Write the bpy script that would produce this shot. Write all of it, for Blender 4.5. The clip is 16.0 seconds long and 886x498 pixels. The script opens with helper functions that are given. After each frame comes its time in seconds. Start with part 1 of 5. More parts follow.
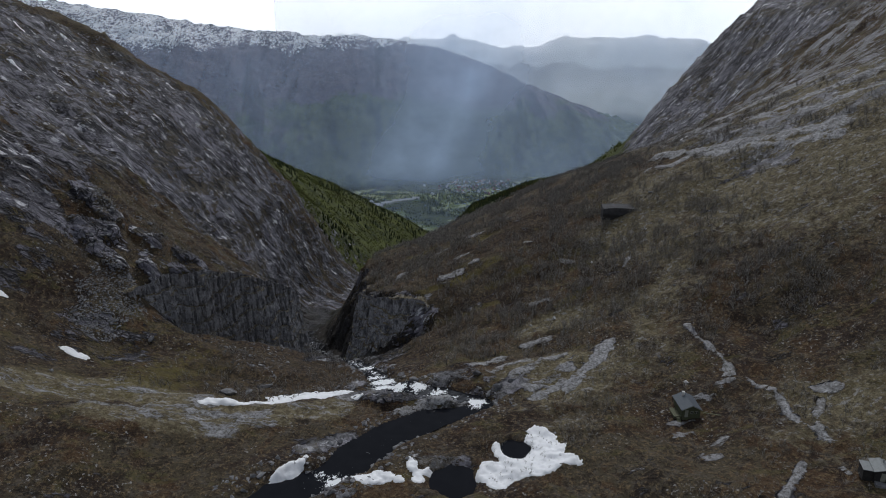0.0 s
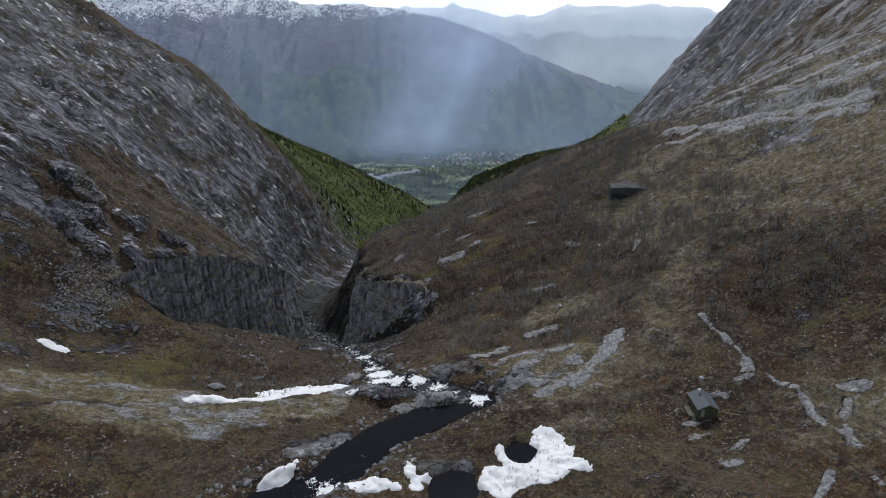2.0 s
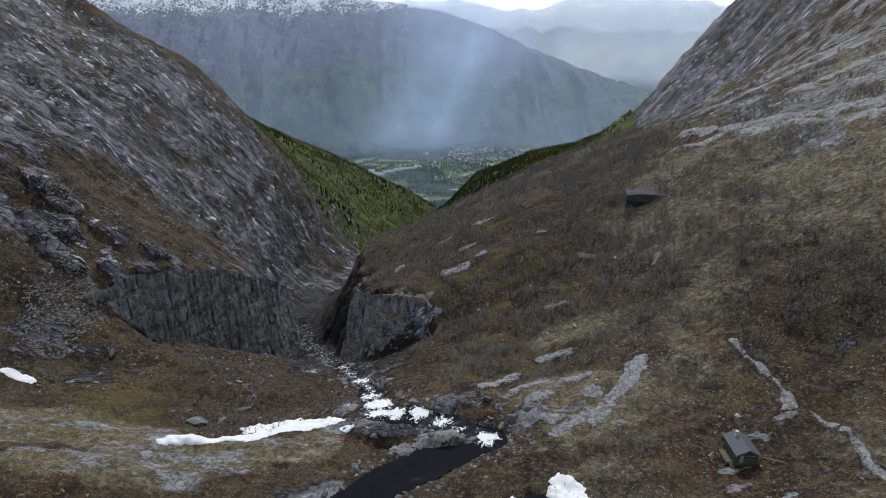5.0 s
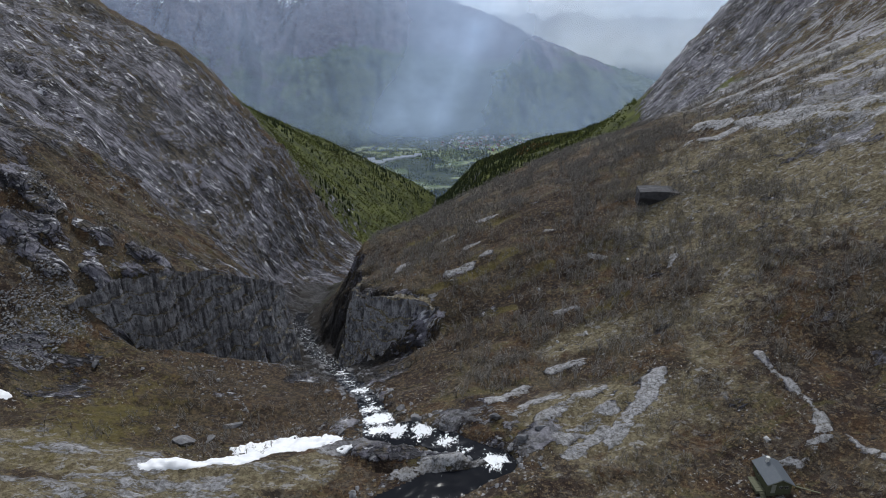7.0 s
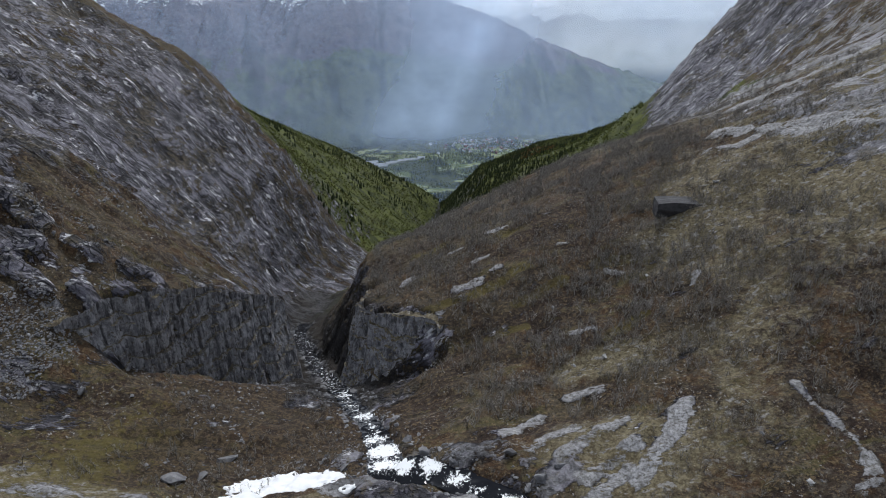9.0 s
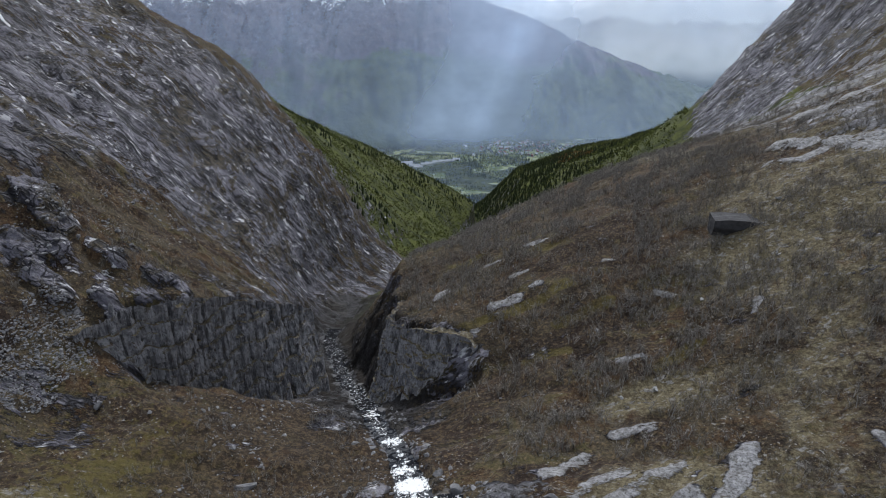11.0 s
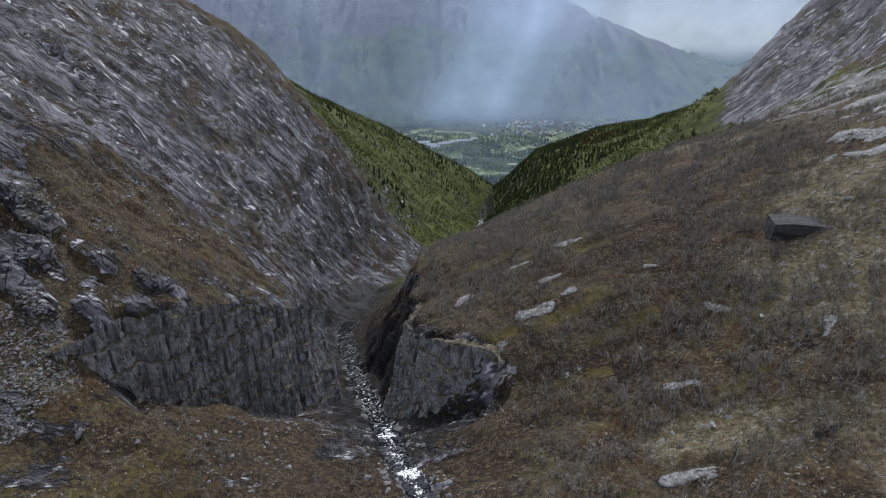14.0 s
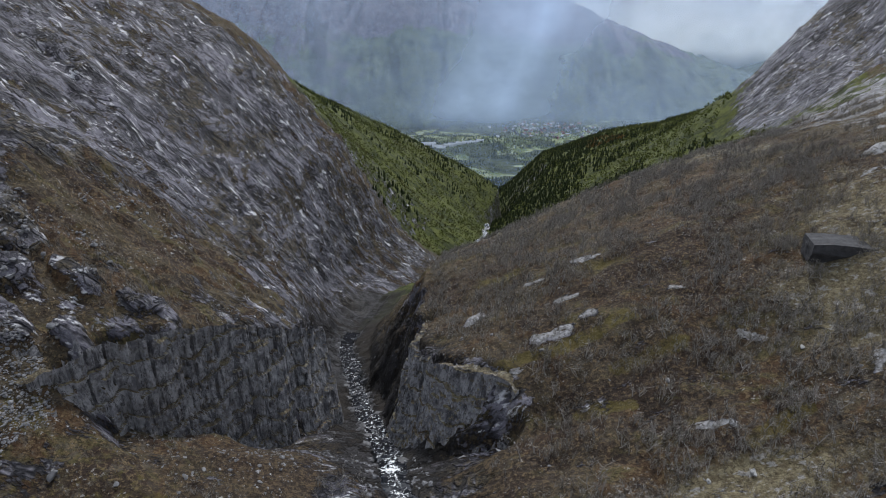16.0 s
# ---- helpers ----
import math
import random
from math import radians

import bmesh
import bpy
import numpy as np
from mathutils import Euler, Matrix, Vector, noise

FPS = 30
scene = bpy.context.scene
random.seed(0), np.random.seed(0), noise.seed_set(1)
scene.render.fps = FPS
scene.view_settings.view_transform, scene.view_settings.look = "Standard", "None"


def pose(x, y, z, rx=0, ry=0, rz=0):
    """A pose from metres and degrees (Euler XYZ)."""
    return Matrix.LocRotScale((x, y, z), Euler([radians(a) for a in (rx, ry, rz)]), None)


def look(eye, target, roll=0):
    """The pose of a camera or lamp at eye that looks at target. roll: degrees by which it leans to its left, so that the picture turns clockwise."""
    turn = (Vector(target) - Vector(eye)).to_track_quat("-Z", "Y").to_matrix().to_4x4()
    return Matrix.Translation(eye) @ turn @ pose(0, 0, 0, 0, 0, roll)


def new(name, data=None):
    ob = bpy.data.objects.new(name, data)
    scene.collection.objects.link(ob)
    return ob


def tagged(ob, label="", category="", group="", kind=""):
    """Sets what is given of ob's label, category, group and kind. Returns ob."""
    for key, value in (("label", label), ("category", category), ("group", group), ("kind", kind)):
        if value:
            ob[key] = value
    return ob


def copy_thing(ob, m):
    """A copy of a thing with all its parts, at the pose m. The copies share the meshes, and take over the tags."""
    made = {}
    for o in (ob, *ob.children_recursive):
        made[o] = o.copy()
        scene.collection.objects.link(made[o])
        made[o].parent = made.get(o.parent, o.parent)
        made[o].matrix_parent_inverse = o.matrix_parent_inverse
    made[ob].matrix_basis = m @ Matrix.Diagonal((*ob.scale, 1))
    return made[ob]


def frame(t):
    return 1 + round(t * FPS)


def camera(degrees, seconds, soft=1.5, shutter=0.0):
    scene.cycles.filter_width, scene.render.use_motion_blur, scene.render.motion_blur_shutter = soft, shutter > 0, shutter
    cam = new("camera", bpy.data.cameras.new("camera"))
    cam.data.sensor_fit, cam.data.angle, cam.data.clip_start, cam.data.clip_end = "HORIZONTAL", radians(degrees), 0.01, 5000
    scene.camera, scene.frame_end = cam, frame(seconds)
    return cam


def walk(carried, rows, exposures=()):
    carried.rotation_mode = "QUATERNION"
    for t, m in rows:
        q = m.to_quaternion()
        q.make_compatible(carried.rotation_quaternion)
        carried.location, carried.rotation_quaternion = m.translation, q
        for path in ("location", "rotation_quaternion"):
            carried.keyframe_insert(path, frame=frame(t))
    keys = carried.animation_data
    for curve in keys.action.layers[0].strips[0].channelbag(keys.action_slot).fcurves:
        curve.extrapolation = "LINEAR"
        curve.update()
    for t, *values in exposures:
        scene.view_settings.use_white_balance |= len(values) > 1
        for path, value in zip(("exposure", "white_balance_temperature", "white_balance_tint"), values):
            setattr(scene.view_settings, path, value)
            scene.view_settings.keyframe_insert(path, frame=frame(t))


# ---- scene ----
cam = camera(71.0, 16.0, soft=1.0)
PATH = [
    (0, (-0.779, -0.47, 95.657), (-0.612, 1.42, 95.024), 0.6),
    (0.5, (-0.453, 2.641, 95.631), (-0.287, 4.516, 94.955), 0.7),
    (1, (-0.139, 5.735, 95.601), (0.026, 7.596, 94.887), 0.6),
    (1.5, (0.196, 8.808, 95.598), (0.36, 10.668, 94.882), 0.6),
    (2, (0.503, 11.825, 95.583), (0.666, 13.685, 94.867), 0.5),
    (2.5, (0.787, 14.824, 95.564), (0.949, 16.685, 94.849), 0.5),
    (3, (0.998, 17.805, 95.517), (1.16, 19.666, 94.803), 0.4),
    (3.5, (1.114, 20.804, 95.474), (1.275, 22.666, 94.761), 0.4),
    (4, (1.219, 23.857, 95.455), (1.378, 25.719, 94.743), 0.4),
    (6.5, (1.466, 39.596, 95.389), (1.621, 41.436, 94.621), 0.4),
    (7, (1.354, 42.632, 95.332), (1.509, 44.472, 94.564), 0.4),
    (7.5, (1.179, 45.631, 95.262), (1.334, 47.471, 94.495), 0.4),
    (8, (1.011, 48.584, 95.181), (1.165, 50.425, 94.415), 0.4),
    (8.5, (0.824, 51.64, 95.109), (0.976, 53.482, 94.344), 0.4),
    (8.7, (0.747, 52.886, 95.087), (0.899, 54.729, 94.324), 0.3),
    (11, (-0.125, 67.586, 94.153), (-0.083, 69.436, 93.394), 0.6),
    (11.5, (-0.348, 70.944, 94.033), (-0.32, 72.791, 93.266), 0.6),
    (12, (-0.61, 74.454, 93.893), (-0.595, 76.284, 93.086), 0.6),
    (12.5, (-0.955, 78.177, 93.734), (-0.949, 80.0, 92.911), 0.6),
    (13, (-1.29, 81.886, 93.519), (-1.29, 83.709, 92.697), 0.6),
    (13.5, (-1.64, 85.597, 93.262), (-1.644, 87.42, 92.441), 0.5),
    (14, (-2.019, 89.365, 92.991), (-2.029, 91.189, 92.17), 0.5),
    (14.5, (-2.37, 93.105, 92.715), (-2.386, 94.928, 91.895), 0.6),
    (15, (-2.769, 96.715, 92.422), (-2.789, 98.539, 91.602), 0.6),
    (15.5, (-3.241, 100.216, 92.171), (-3.264, 102.04, 91.352), 0.7),
    (16, (-3.725, 103.596, 91.969), (-3.749, 105.421, 91.15), 0.8),
]
walk(cam, [(t, look(eye, target, roll)) for t, eye, target, roll in PATH],
     [(0, -0.92, 6200, 10), (1, -0.66, 6200, 10), (2, -0.46, 6200, 10), (4, -0.33, 6200, 10), (8, -0.2, 6200, 10), (12, -0.12, 6200, 10), (16, 0.0, 6200, 10)])

# ---- world, sun, exposure ----
world = bpy.data.worlds.new("overcast_sky")
scene.world = world
world.use_nodes = True
wn, wl = world.node_tree.nodes, world.node_tree.links
sky = wn.new("ShaderNodeTexSky")
sky.sky_type, sky.sun_disc = "NISHITA", False
sky.sun_elevation, sky.sun_rotation = radians(50), radians(8)
sky.air_density, sky.dust_density, sky.altitude = 1.0, 2.0, 800
cloud_noise = wn.new("ShaderNodeTexNoise")
cloud_noise.inputs["Scale"].default_value, cloud_noise.inputs["Detail"].default_value = 3.0, 6.0
cloud_mix = wn.new("ShaderNodeMix")
cloud_mix.data_type = "RGBA"
cloud_ramp = wn.new("ShaderNodeMapRange")
cloud_ramp.inputs["From Min"].default_value, cloud_ramp.inputs["From Max"].default_value = 0.3, 0.6
cloud_ramp.inputs["To Min"].default_value, cloud_ramp.inputs["To Max"].default_value = 0.8, 1.0
wl.new(cloud_noise.outputs["Fac"], cloud_ramp.inputs["Value"])
wl.new(cloud_ramp.outputs["Result"], cloud_mix.inputs["Factor"])
wl.new(sky.outputs["Color"], cloud_mix.inputs["A"])
# the cloud deck is dark overhead and bright low over the far end of the valley
SUN_FROM = Vector((0.12, 0.80, 0.95)).normalized()
way = wn.new("ShaderNodeTexCoord")
split = wn.new("ShaderNodeSeparateXYZ")
wl.new(way.outputs["Generated"], split.inputs[0])
low = wn.new("ShaderNodeMapRange")
ahead = wn.new("ShaderNodeMapRange")
glare = wn.new("ShaderNodeMath")
glare.operation = "MULTIPLY"
for node, source, values in ((low, "Z", (0.06, 0.5, 1.0, 0.0)), (ahead, "Y", (-0.3, 0.7, 0.0, 1.0))):
    node.interpolation_type = "SMOOTHSTEP"
    for key, value in zip(("From Min", "From Max", "To Min", "To Max"), values):
        node.inputs[key].default_value = value
    wl.new(split.outputs[source], node.inputs["Value"])
wl.new(low.outputs["Result"], glare.inputs[0])
wl.new(ahead.outputs["Result"], glare.inputs[1])
deck = wn.new("ShaderNodeMix")
deck.data_type = "RGBA"
deck.inputs["A"].default_value = (5.2, 5.6, 6.2, 1)
deck.inputs["B"].default_value = (24.0, 24.6, 25.6, 1)
wl.new(glare.outputs[0], deck.inputs["Factor"])
wl.new(deck.outputs["Result"], cloud_mix.inputs["B"])
wl.new(cloud_mix.outputs["Result"], wn["Background"].inputs["Color"])
wn["Background"].inputs["Strength"].default_value = 0.10

sun = new("sun", bpy.data.lights.new("sun", "SUN"))
sun.data.energy, sun.data.angle, sun.data.color = 2.4, radians(9), (1.0, 0.97, 0.93)
sun.matrix_world = look(SUN_FROM * 100, (0, 0, 0))


# ---- noise on arrays ----
def hash2(ix, iy, seed):
    h = (ix * 374761393 + iy * 668265263 + seed * 1442695041) & 0xFFFFFFFF
    h = ((h ^ (h >> 13)) * 1274126177) & 0xFFFFFFFF
    return ((h ^ (h >> 16)) & 0xFFFF) / 65535.0


def value_noise(x, y, seed=0):
    x0, y0 = np.floor(x), np.floor(y)
    fx, fy = x - x0, y - y0
    ix, iy = x0.astype(np.int64), y0.astype(np.int64)
    u, v = fx * fx * (3 - 2 * fx), fy * fy * (3 - 2 * fy)
    a, b = hash2(ix, iy, seed), hash2(ix + 1, iy, seed)
    c, d = hash2(ix, iy + 1, seed), hash2(ix + 1, iy + 1, seed)
    return (a + (b - a) * u) * (1 - v) + (c + (d - c) * u) * v


def fbm(x, y, octaves=4, seed=0, gain=0.5):
    """Fractal noise in about -1 to 1."""
    total, amp, norm = 0.0, 1.0, 0.0
    for k in range(octaves):
        ca, sa = math.cos(0.7 * k), math.sin(0.7 * k)
        total = total + amp * (2 * value_noise(ca * x - sa * y + 17 * k, sa * x + ca * y + 5 * k, seed + k) - 1)
        norm += amp
        x, y, amp = x * 2.03, y * 2.03, amp * gain
    return total / norm


def ridged(x, y, octaves=4, seed=0, gain=0.5):
    """Fractal noise of sharp ridges, 0 to 1."""
    total, amp, norm = 0.0, 1.0, 0.0
    for k in range(octaves):
        total = total + amp * (1 - np.abs(2 * value_noise(x + 31 * k, y + 13 * k, seed + k) - 1))
        norm += amp
        x, y, amp = x * 2.1, y * 2.1, amp * gain
    return total / norm


def smooth(a, b, v):
    u = np.clip((v - a) / (b - a), 0, 1)
    return u * u * (3 - 2 * u)


# ---- the lie of the land: lines that run along the valley, rows of (y, x, z) ----
LEFT_HEIGHTS = [(-300, -1000, 430), (60, -1100, 480), (640, -1100, 480), (1000, -1200, 420), (1800, -1300, 120), (2400, -1500, -300), (2800, -1600, -560)]
LEFT_CREST = [(-300, -420, 170), (60, -400, 195), (250, -330, 175), (400, -320, 128), (640, -310, 114), (900, -380, 60), (1300, -450, -20), (1700, -600, -220), (2200, -800, -520), (2800, -900, -622)]
LEFT_UPPER = [(-300, -260, 90), (60, -230, 105), (200, -200, 88), (250, -185, 88), (320, -175, 62), (411, -180, 18), (500, -188, 22), (640, -190, 45), (720, -192, 25), (900, -190, -55), (1100, -235, -89), (1300, -282, -125), (1500, -300, -220), (1800, -320, -420), (2300, -330, -605), (2800, -340, -622)]
LEFT_SHOULDER = [(-300, -170, 45), (60, -150, 40), (130, -140, 36), (180, -128, 24), (205, -115, 23), (227, -110, 25), (245, -126, 42), (290, -120, 33), (330, -120, 12), (411, -125, -33), (493, -125, -57), (560, -122, -50), (640, -112, -46), (720, -108, -78), (900, -100, -140), (1100, -100, -165), (1300, -111, -200), (1450, -60, -320), (1700, -30, -460), (2300, -100, -612), (2800, -100, -622)]
CLIFF_RIM = [(-300, -100, 14), (60, -88, 8), (112, -85, 12), (132, -85, 14), (150, -85, 7), (177, -92, 2.5), (190, -90, 0), (203, -95, 8), (212, -92, 12), (221, -89, 13.5), (233, -81, 11), (247, -72, 4.5), (261, -63, -5), (273, -58, -12.5), (290, -57, -22), (330, -63, -42), (404, -85, -72), (500, -94, -112), (580, -80, -130), (640, -65, -129), (720, -45, -170), (900, -10, -215), (1100, 20, -262), (1300, 40, -279), (1500, 60, -395), (1800, 40, -500), (2300, 0, -613), (2800, 0, -622)]
CLIFF_FOOT = [(-300, -75, 4), (60, -60, 3), (112, -52, 3.5), (130, -47, 3), (150, -44, 0.5), (165, -40, -4), (180, -38, -9), (205, -66, -8), (216, -80, -8), (223, -81, -13), (231, -74, -20), (240, -63, -33), (249, -54, -40), (257, -47, -43), (275, -47, -53), (300, -52, -64), (404, -72, -98), (520, -76, -134), (640, -38, -158), (720, -10, -190), (900, 25, -236), (1100, 48, -297), (1300, 90, -311), (1500, 86, -412), (1800, 70, -508), (2300, 30, -614), (2800, 30, -622)]
RIVER = [(-300, -70, 4), (60, -40, 1.5), (112, -26, 0.4), (125, -13, -0.6), (140, 2, -0.7), (148, 20, -0.8), (154, 13, -2.2), (165, 6, -5), (170, -4, -7), (200, -11, -18), (222, -17, -26), (235, -18, -33), (300, -36, -66), (404, -62, -105), (520, -58, -140), (640, -15, -172), (800, 28, -215), (900, 42, -248), (1100, 62, -312), (1300, 100, -378), (1700, 100, -475), (2200, 60, -604), (2800, 60, -622)]
CRAG_FOOT = [(-300, -55, 4.5), (60, -24, 2), (112, -17, 0.8), (125, -5, 0.2), (140, 8, 0.2), (150, 26, 0.3), (165, 15, -3), (185, 7, -8), (200, -1, -15.5), (215, -8, -22), (222, -6, -24), (227, 2, -24.5), (231, 11, -23), (233, 10.5, -26), (235, -0.5, -28.5), (240, -8.5, -31.5), (247, -14.5, -36), (258, -19.5, -42.5), (272, -23.5, -50), (288, -26, -58), (300, -27.5, -62), (330, -38, -72), (360, -42, -84), (404, -45, -95), (440, -44, -108), (520, -40, -133), (640, -3, -169), (800, 38, -210), (900, 53, -243), (1100, 73, -307), (1300, 110, -372), (1700, 115, -466), (2200, 90, -602), (2800, 90, -622)]
GORGE_RIM = [(-300, -40, 5), (60, -8, 2.5), (112, -8, 1.2), (125, 4, 1), (140, 15, 1), (150, 31, 1.5), (165, 24, -1), (185, 19, -6), (200, 9, -13), (215, 4, -17.5), (222, 8, -17.5), (227, 14, -17), (232, 18, -14), (238, 16, -10.5), (244, 13.5, -8.3), (249, 4.5, -9), (256, -4.5, -11), (262, -9.5, -13.5), (270, -11.5, -15), (292, -10.5, -20), (300, -15, -21), (330, -14, -22), (360, -12, -33), (400, -10, -48), (440, -12, -78), (520, -20, -125), (640, 10, -165), (800, 48, -203), (900, 64, -236), (1100, 85, -300), (1300, 122, -352), (1700, 140, -450), (2200, 120, -600), (2800, 120, -622)]
RIGHT_BENCH = [(-300, 20, 10), (60, 35, 5), (112, 36, 3), (124, 38, 3), (140, 42, 3), (150, 46, 1.5), (165, 52, 2), (185, 46, -3), (200, 50, -1), (236, 36, -4), (258, 30, -1.5), (290, 32, 1), (323, 34, -5), (400, 44, -20), (450, 40, -55), (520, 30, -98), (640, 45, -148), (900, 120, -205), (1100, 150, -240), (1300, 190, -262), (1500, 205, -300), (1700, 230, -345), (1950, 245, -470), (2200, 250, -590), (2800, 250, -622)]
RIGHT_SLOPE = [(-300, 110, 25), (60, 100, 16), (128, 106, 13.4), (160, 107, 14), (171, 99, 14), (188, 90, 12), (205, 97, 17), (234, 100, 20), (254, 98, 23.5), (292, 94, 23.6), (330, 95, 18), (400, 100, 7), (450, 110, -18), (520, 125, -55), (640, 150, -105), (785, 205, -112), (900, 225, -150), (1100, 232, -188), (1300, 300, -208), (1500, 335, -243), (1700, 400, -285), (1950, 430, -420), (2200, 450, -575), (2800, 450, -622)]
RIGHT_UPPER = [(-300, 200, 70), (60, 190, 60), (200, 150, 46), (240, 141, 42), (262, 164, 56), (300, 172, 56), (400, 168, 28), (500, 205, 0), (640, 255, -40), (785, 289, -69), (868, 338, -40), (1000, 390, -64), (1100, 437, -95), (1300, 520, -138), (1500, 570, -190), (1700, 700, -240), (1950, 760, -390), (2200, 800, -560), (2800, 800, -622)]
RIGHT_CLIFF = [(-300, 340, 170), (60, 330, 160), (250, 300, 122), (400, 300, 85), (500, 310, 58), (600, 335, 40), (676, 362, 22), (776, 398, 42), (850, 430, 95), (1000, 510, 60), (1300, 640, -20), (1700, 900, -150), (2200, 1000, -480), (2800, 1000, -622)]
RIGHT_TOP = [(-300, 500, 260), (60, 500, 260), (400, 440, 180), (676, 450, 140), (776, 455, 140), (850, 498, 156), (1000, 600, 155), (1300, 800, 80), (1700, 1100, -50), (2200, 1300, -400), (2800, 1400, -600)]
RIGHT_HEIGHTS = [(-300, 1500, 620), (900, 1500, 620), (1700, 1800, 350), (2300, 1900, 0), (2800, 2000, -400)]
LAND = (LEFT_HEIGHTS, LEFT_CREST, LEFT_UPPER, LEFT_SHOULDER, CLIFF_RIM, CLIFF_FOOT, RIVER, CRAG_FOOT, GORGE_RIM, RIGHT_BENCH, RIGHT_SLOPE, RIGHT_UPPER, RIGHT_CLIFF, RIGHT_TOP, RIGHT_HEIGHTS)


def along(line, y):
    """x and z of a line at y, by monotone cubic pieces."""
    k = np.array(line, float)
    ky = k[:, 0]
    out = []
    for col in (1, 2):
        v = k[:, col]
        d = np.diff(v) / np.diff(ky)
        m = np.r_[d[0], np.where(d[1:] * d[:-1] > 0, 2 * d[1:] * d[:-1] / np.where(d[1:] + d[:-1] == 0, 1, d[1:] + d[:-1]), 0), d[-1]]
        yc = np.clip(y, ky[0], ky[-1])
        i = np.clip(np.searchsorted(ky, yc) - 1, 0, len(ky) - 2)
        h = ky[i + 1] - ky[i]
        s = (yc - ky[i]) / h
        out.append((1 + 2 * s) * (1 - s) ** 2 * v[i] + s * (1 - s) ** 2 * h * m[i] + s * s * (3 - 2 * s) * v[i + 1] + s * s * (s - 1) * h * m[i + 1])
    return out


def land_base(x, y):
    """Height of the land without its small relief."""
    lines = [along(line, y) for line in LAND]
    z = np.array(lines[0][1] + 0 * x)
    for (xa, za), (xb, zb) in zip(lines[:-1], lines[1:]):
        inside = (x >= xa) & (x < xb)
        u = np.clip((x - xa) / np.maximum(xb - xa, 0.5), 0, 1)
        z = np.where(inside, za + (zb - za) * u, z)
    return np.where(x >= lines[-1][0], lines[-1][1], z)


# the stream: rows of (x, y, water level, half width)
STREAM = [(-44, 40, 2.4, 7), (-36, 100, 1.2, 5), (-27, 114, 0.7, 4), (-16, 121, 0.25, 3.8), (-9, 128, 0.0, 4.3), (-1, 136, 0.0, 3.8), (10, 143, -0.05, 3.0), (23, 149, -0.5, 3.2), (17, 156, -2.2, 3.0), (8, 165, -4.6, 2.8), (-3, 167, -5.6, 3.2), (-4, 179, -9.6, 3.0), (-8, 198, -16.8, 2.2), (-12, 207, -20, 2.0), (-17, 222, -25.5, 2.6), (-19, 236, -33, 2.2), (-37, 300, -65.5, 2.6), (-63, 404, -104, 3.0), (-58, 520, -139, 4.5)]
# bare slabs of rock in the heath: rows of (x, y, x, y, half width)
SLABS = [(27, 163.5, 41, 170.5, 1.2), (35, 160.5, 53, 171.5, 1.1), (38, 153.5, 52, 162, 1.2), (48.5, 151, 58, 160, 1.5), (58, 160, 68, 172, 1.7), (38.5, 148, 48.5, 155.7, 1.1), (44, 186.5, 53, 186.5, 1.0), (25, 172, 35, 179, 1.1)]
LEFT_STRIP = [(-97, 148, -78, 158, 6), (-78, 158, -56, 149, 6), (-56, 149, -35, 146, 5), (-35, 146, -17, 151, 4), (-74, 138, -44, 139, 3)]
LEDGES = [(78, 136.5, 82, 136, 0.48), (82, 136, 90, 141, 0.78), (90, 141, 92, 146, 0.88), (92, 147, 91, 158, 0.42), (91, 158, 90, 168, 0.36), (93.5, 139, 95.5, 131, 0.36), (95.5, 131, 95.4, 127, 0.48), (95.4, 127, 94, 122, 0.54), (94, 122, 94, 118, 0.66), (94, 118, 95.5, 112, 0.48), (95.5, 112, 96, 109, 0.48), (105, 128.5, 108.5, 126.5, 1.2), (104, 124, 98, 117, 0.6), (98, 117, 95, 111, 0.48), (87, 104.5, 76, 95, 0.54), (67.5, 124, 72.5, 125, 0.54), (70, 114, 73, 113.5, 0.88), (93, 101.5, 93, 100, 0.72), (69.5, 129.6, 75, 129.8, 0.48), (74.5, 117.5, 77.5, 119.5, 0.72)]
OUTCROPS = [(38, 293, 45, 291.6, 0.9), (29.4, 271.4, 34.7, 270.7, 1.0), (21, 254.4, 29.6, 256, 1.3), (3, 273, 6, 277, 1.4), (22, 289.5, 26, 287, 0.8), (35, 259.4, 37.6, 260.5, 0.7), (14, 244, 20, 246, 0.7), (60, 262, 66, 259, 0.6), (70, 240, 75, 236, 0.6), (88, 216, 92, 222, 0.7), (52, 214, 58, 211, 0.6)]
MOSS_STRIPS = [(25, 249, 45, 255, 1.6), (9, 303, 20, 302, 2.0), (43, 286.5, 50, 284, 1.6), (12, 246, 22, 250, 1.6), (40, 238, 56, 241, 1.4), (60, 206, 72, 212, 1.4), (30, 228, 40, 226, 1.2)]
RAMPS = [(-150, 300, -128, 298, 4), (-152, 392, -136, 421, 4), (-136, 421, -119, 410, 5), (-218, 458, -199, 478, 5), (-199, 478, -168, 476, 4), (-188, 604, -148, 603, 5), (-148, 603, -115, 605, 5), (-170, 520, -130, 505, 5), (-140, 350, -118, 345, 4)]
UPPER_SLABS = [(134, 304, 152, 283, 1.8), (152, 283, 172, 257, 2.4), (172, 257, 187, 243, 2.4), (179, 299, 218, 308, 2.4), (218, 308, 243, 299, 2.4), (166, 346, 206, 346, 3), (206, 346, 242, 359, 3), (148, 281, 160, 256, 1.5), (160, 256, 178, 237, 1.8), (125, 290, 140, 285, 1.2), (190, 275, 215, 268, 2.4)]
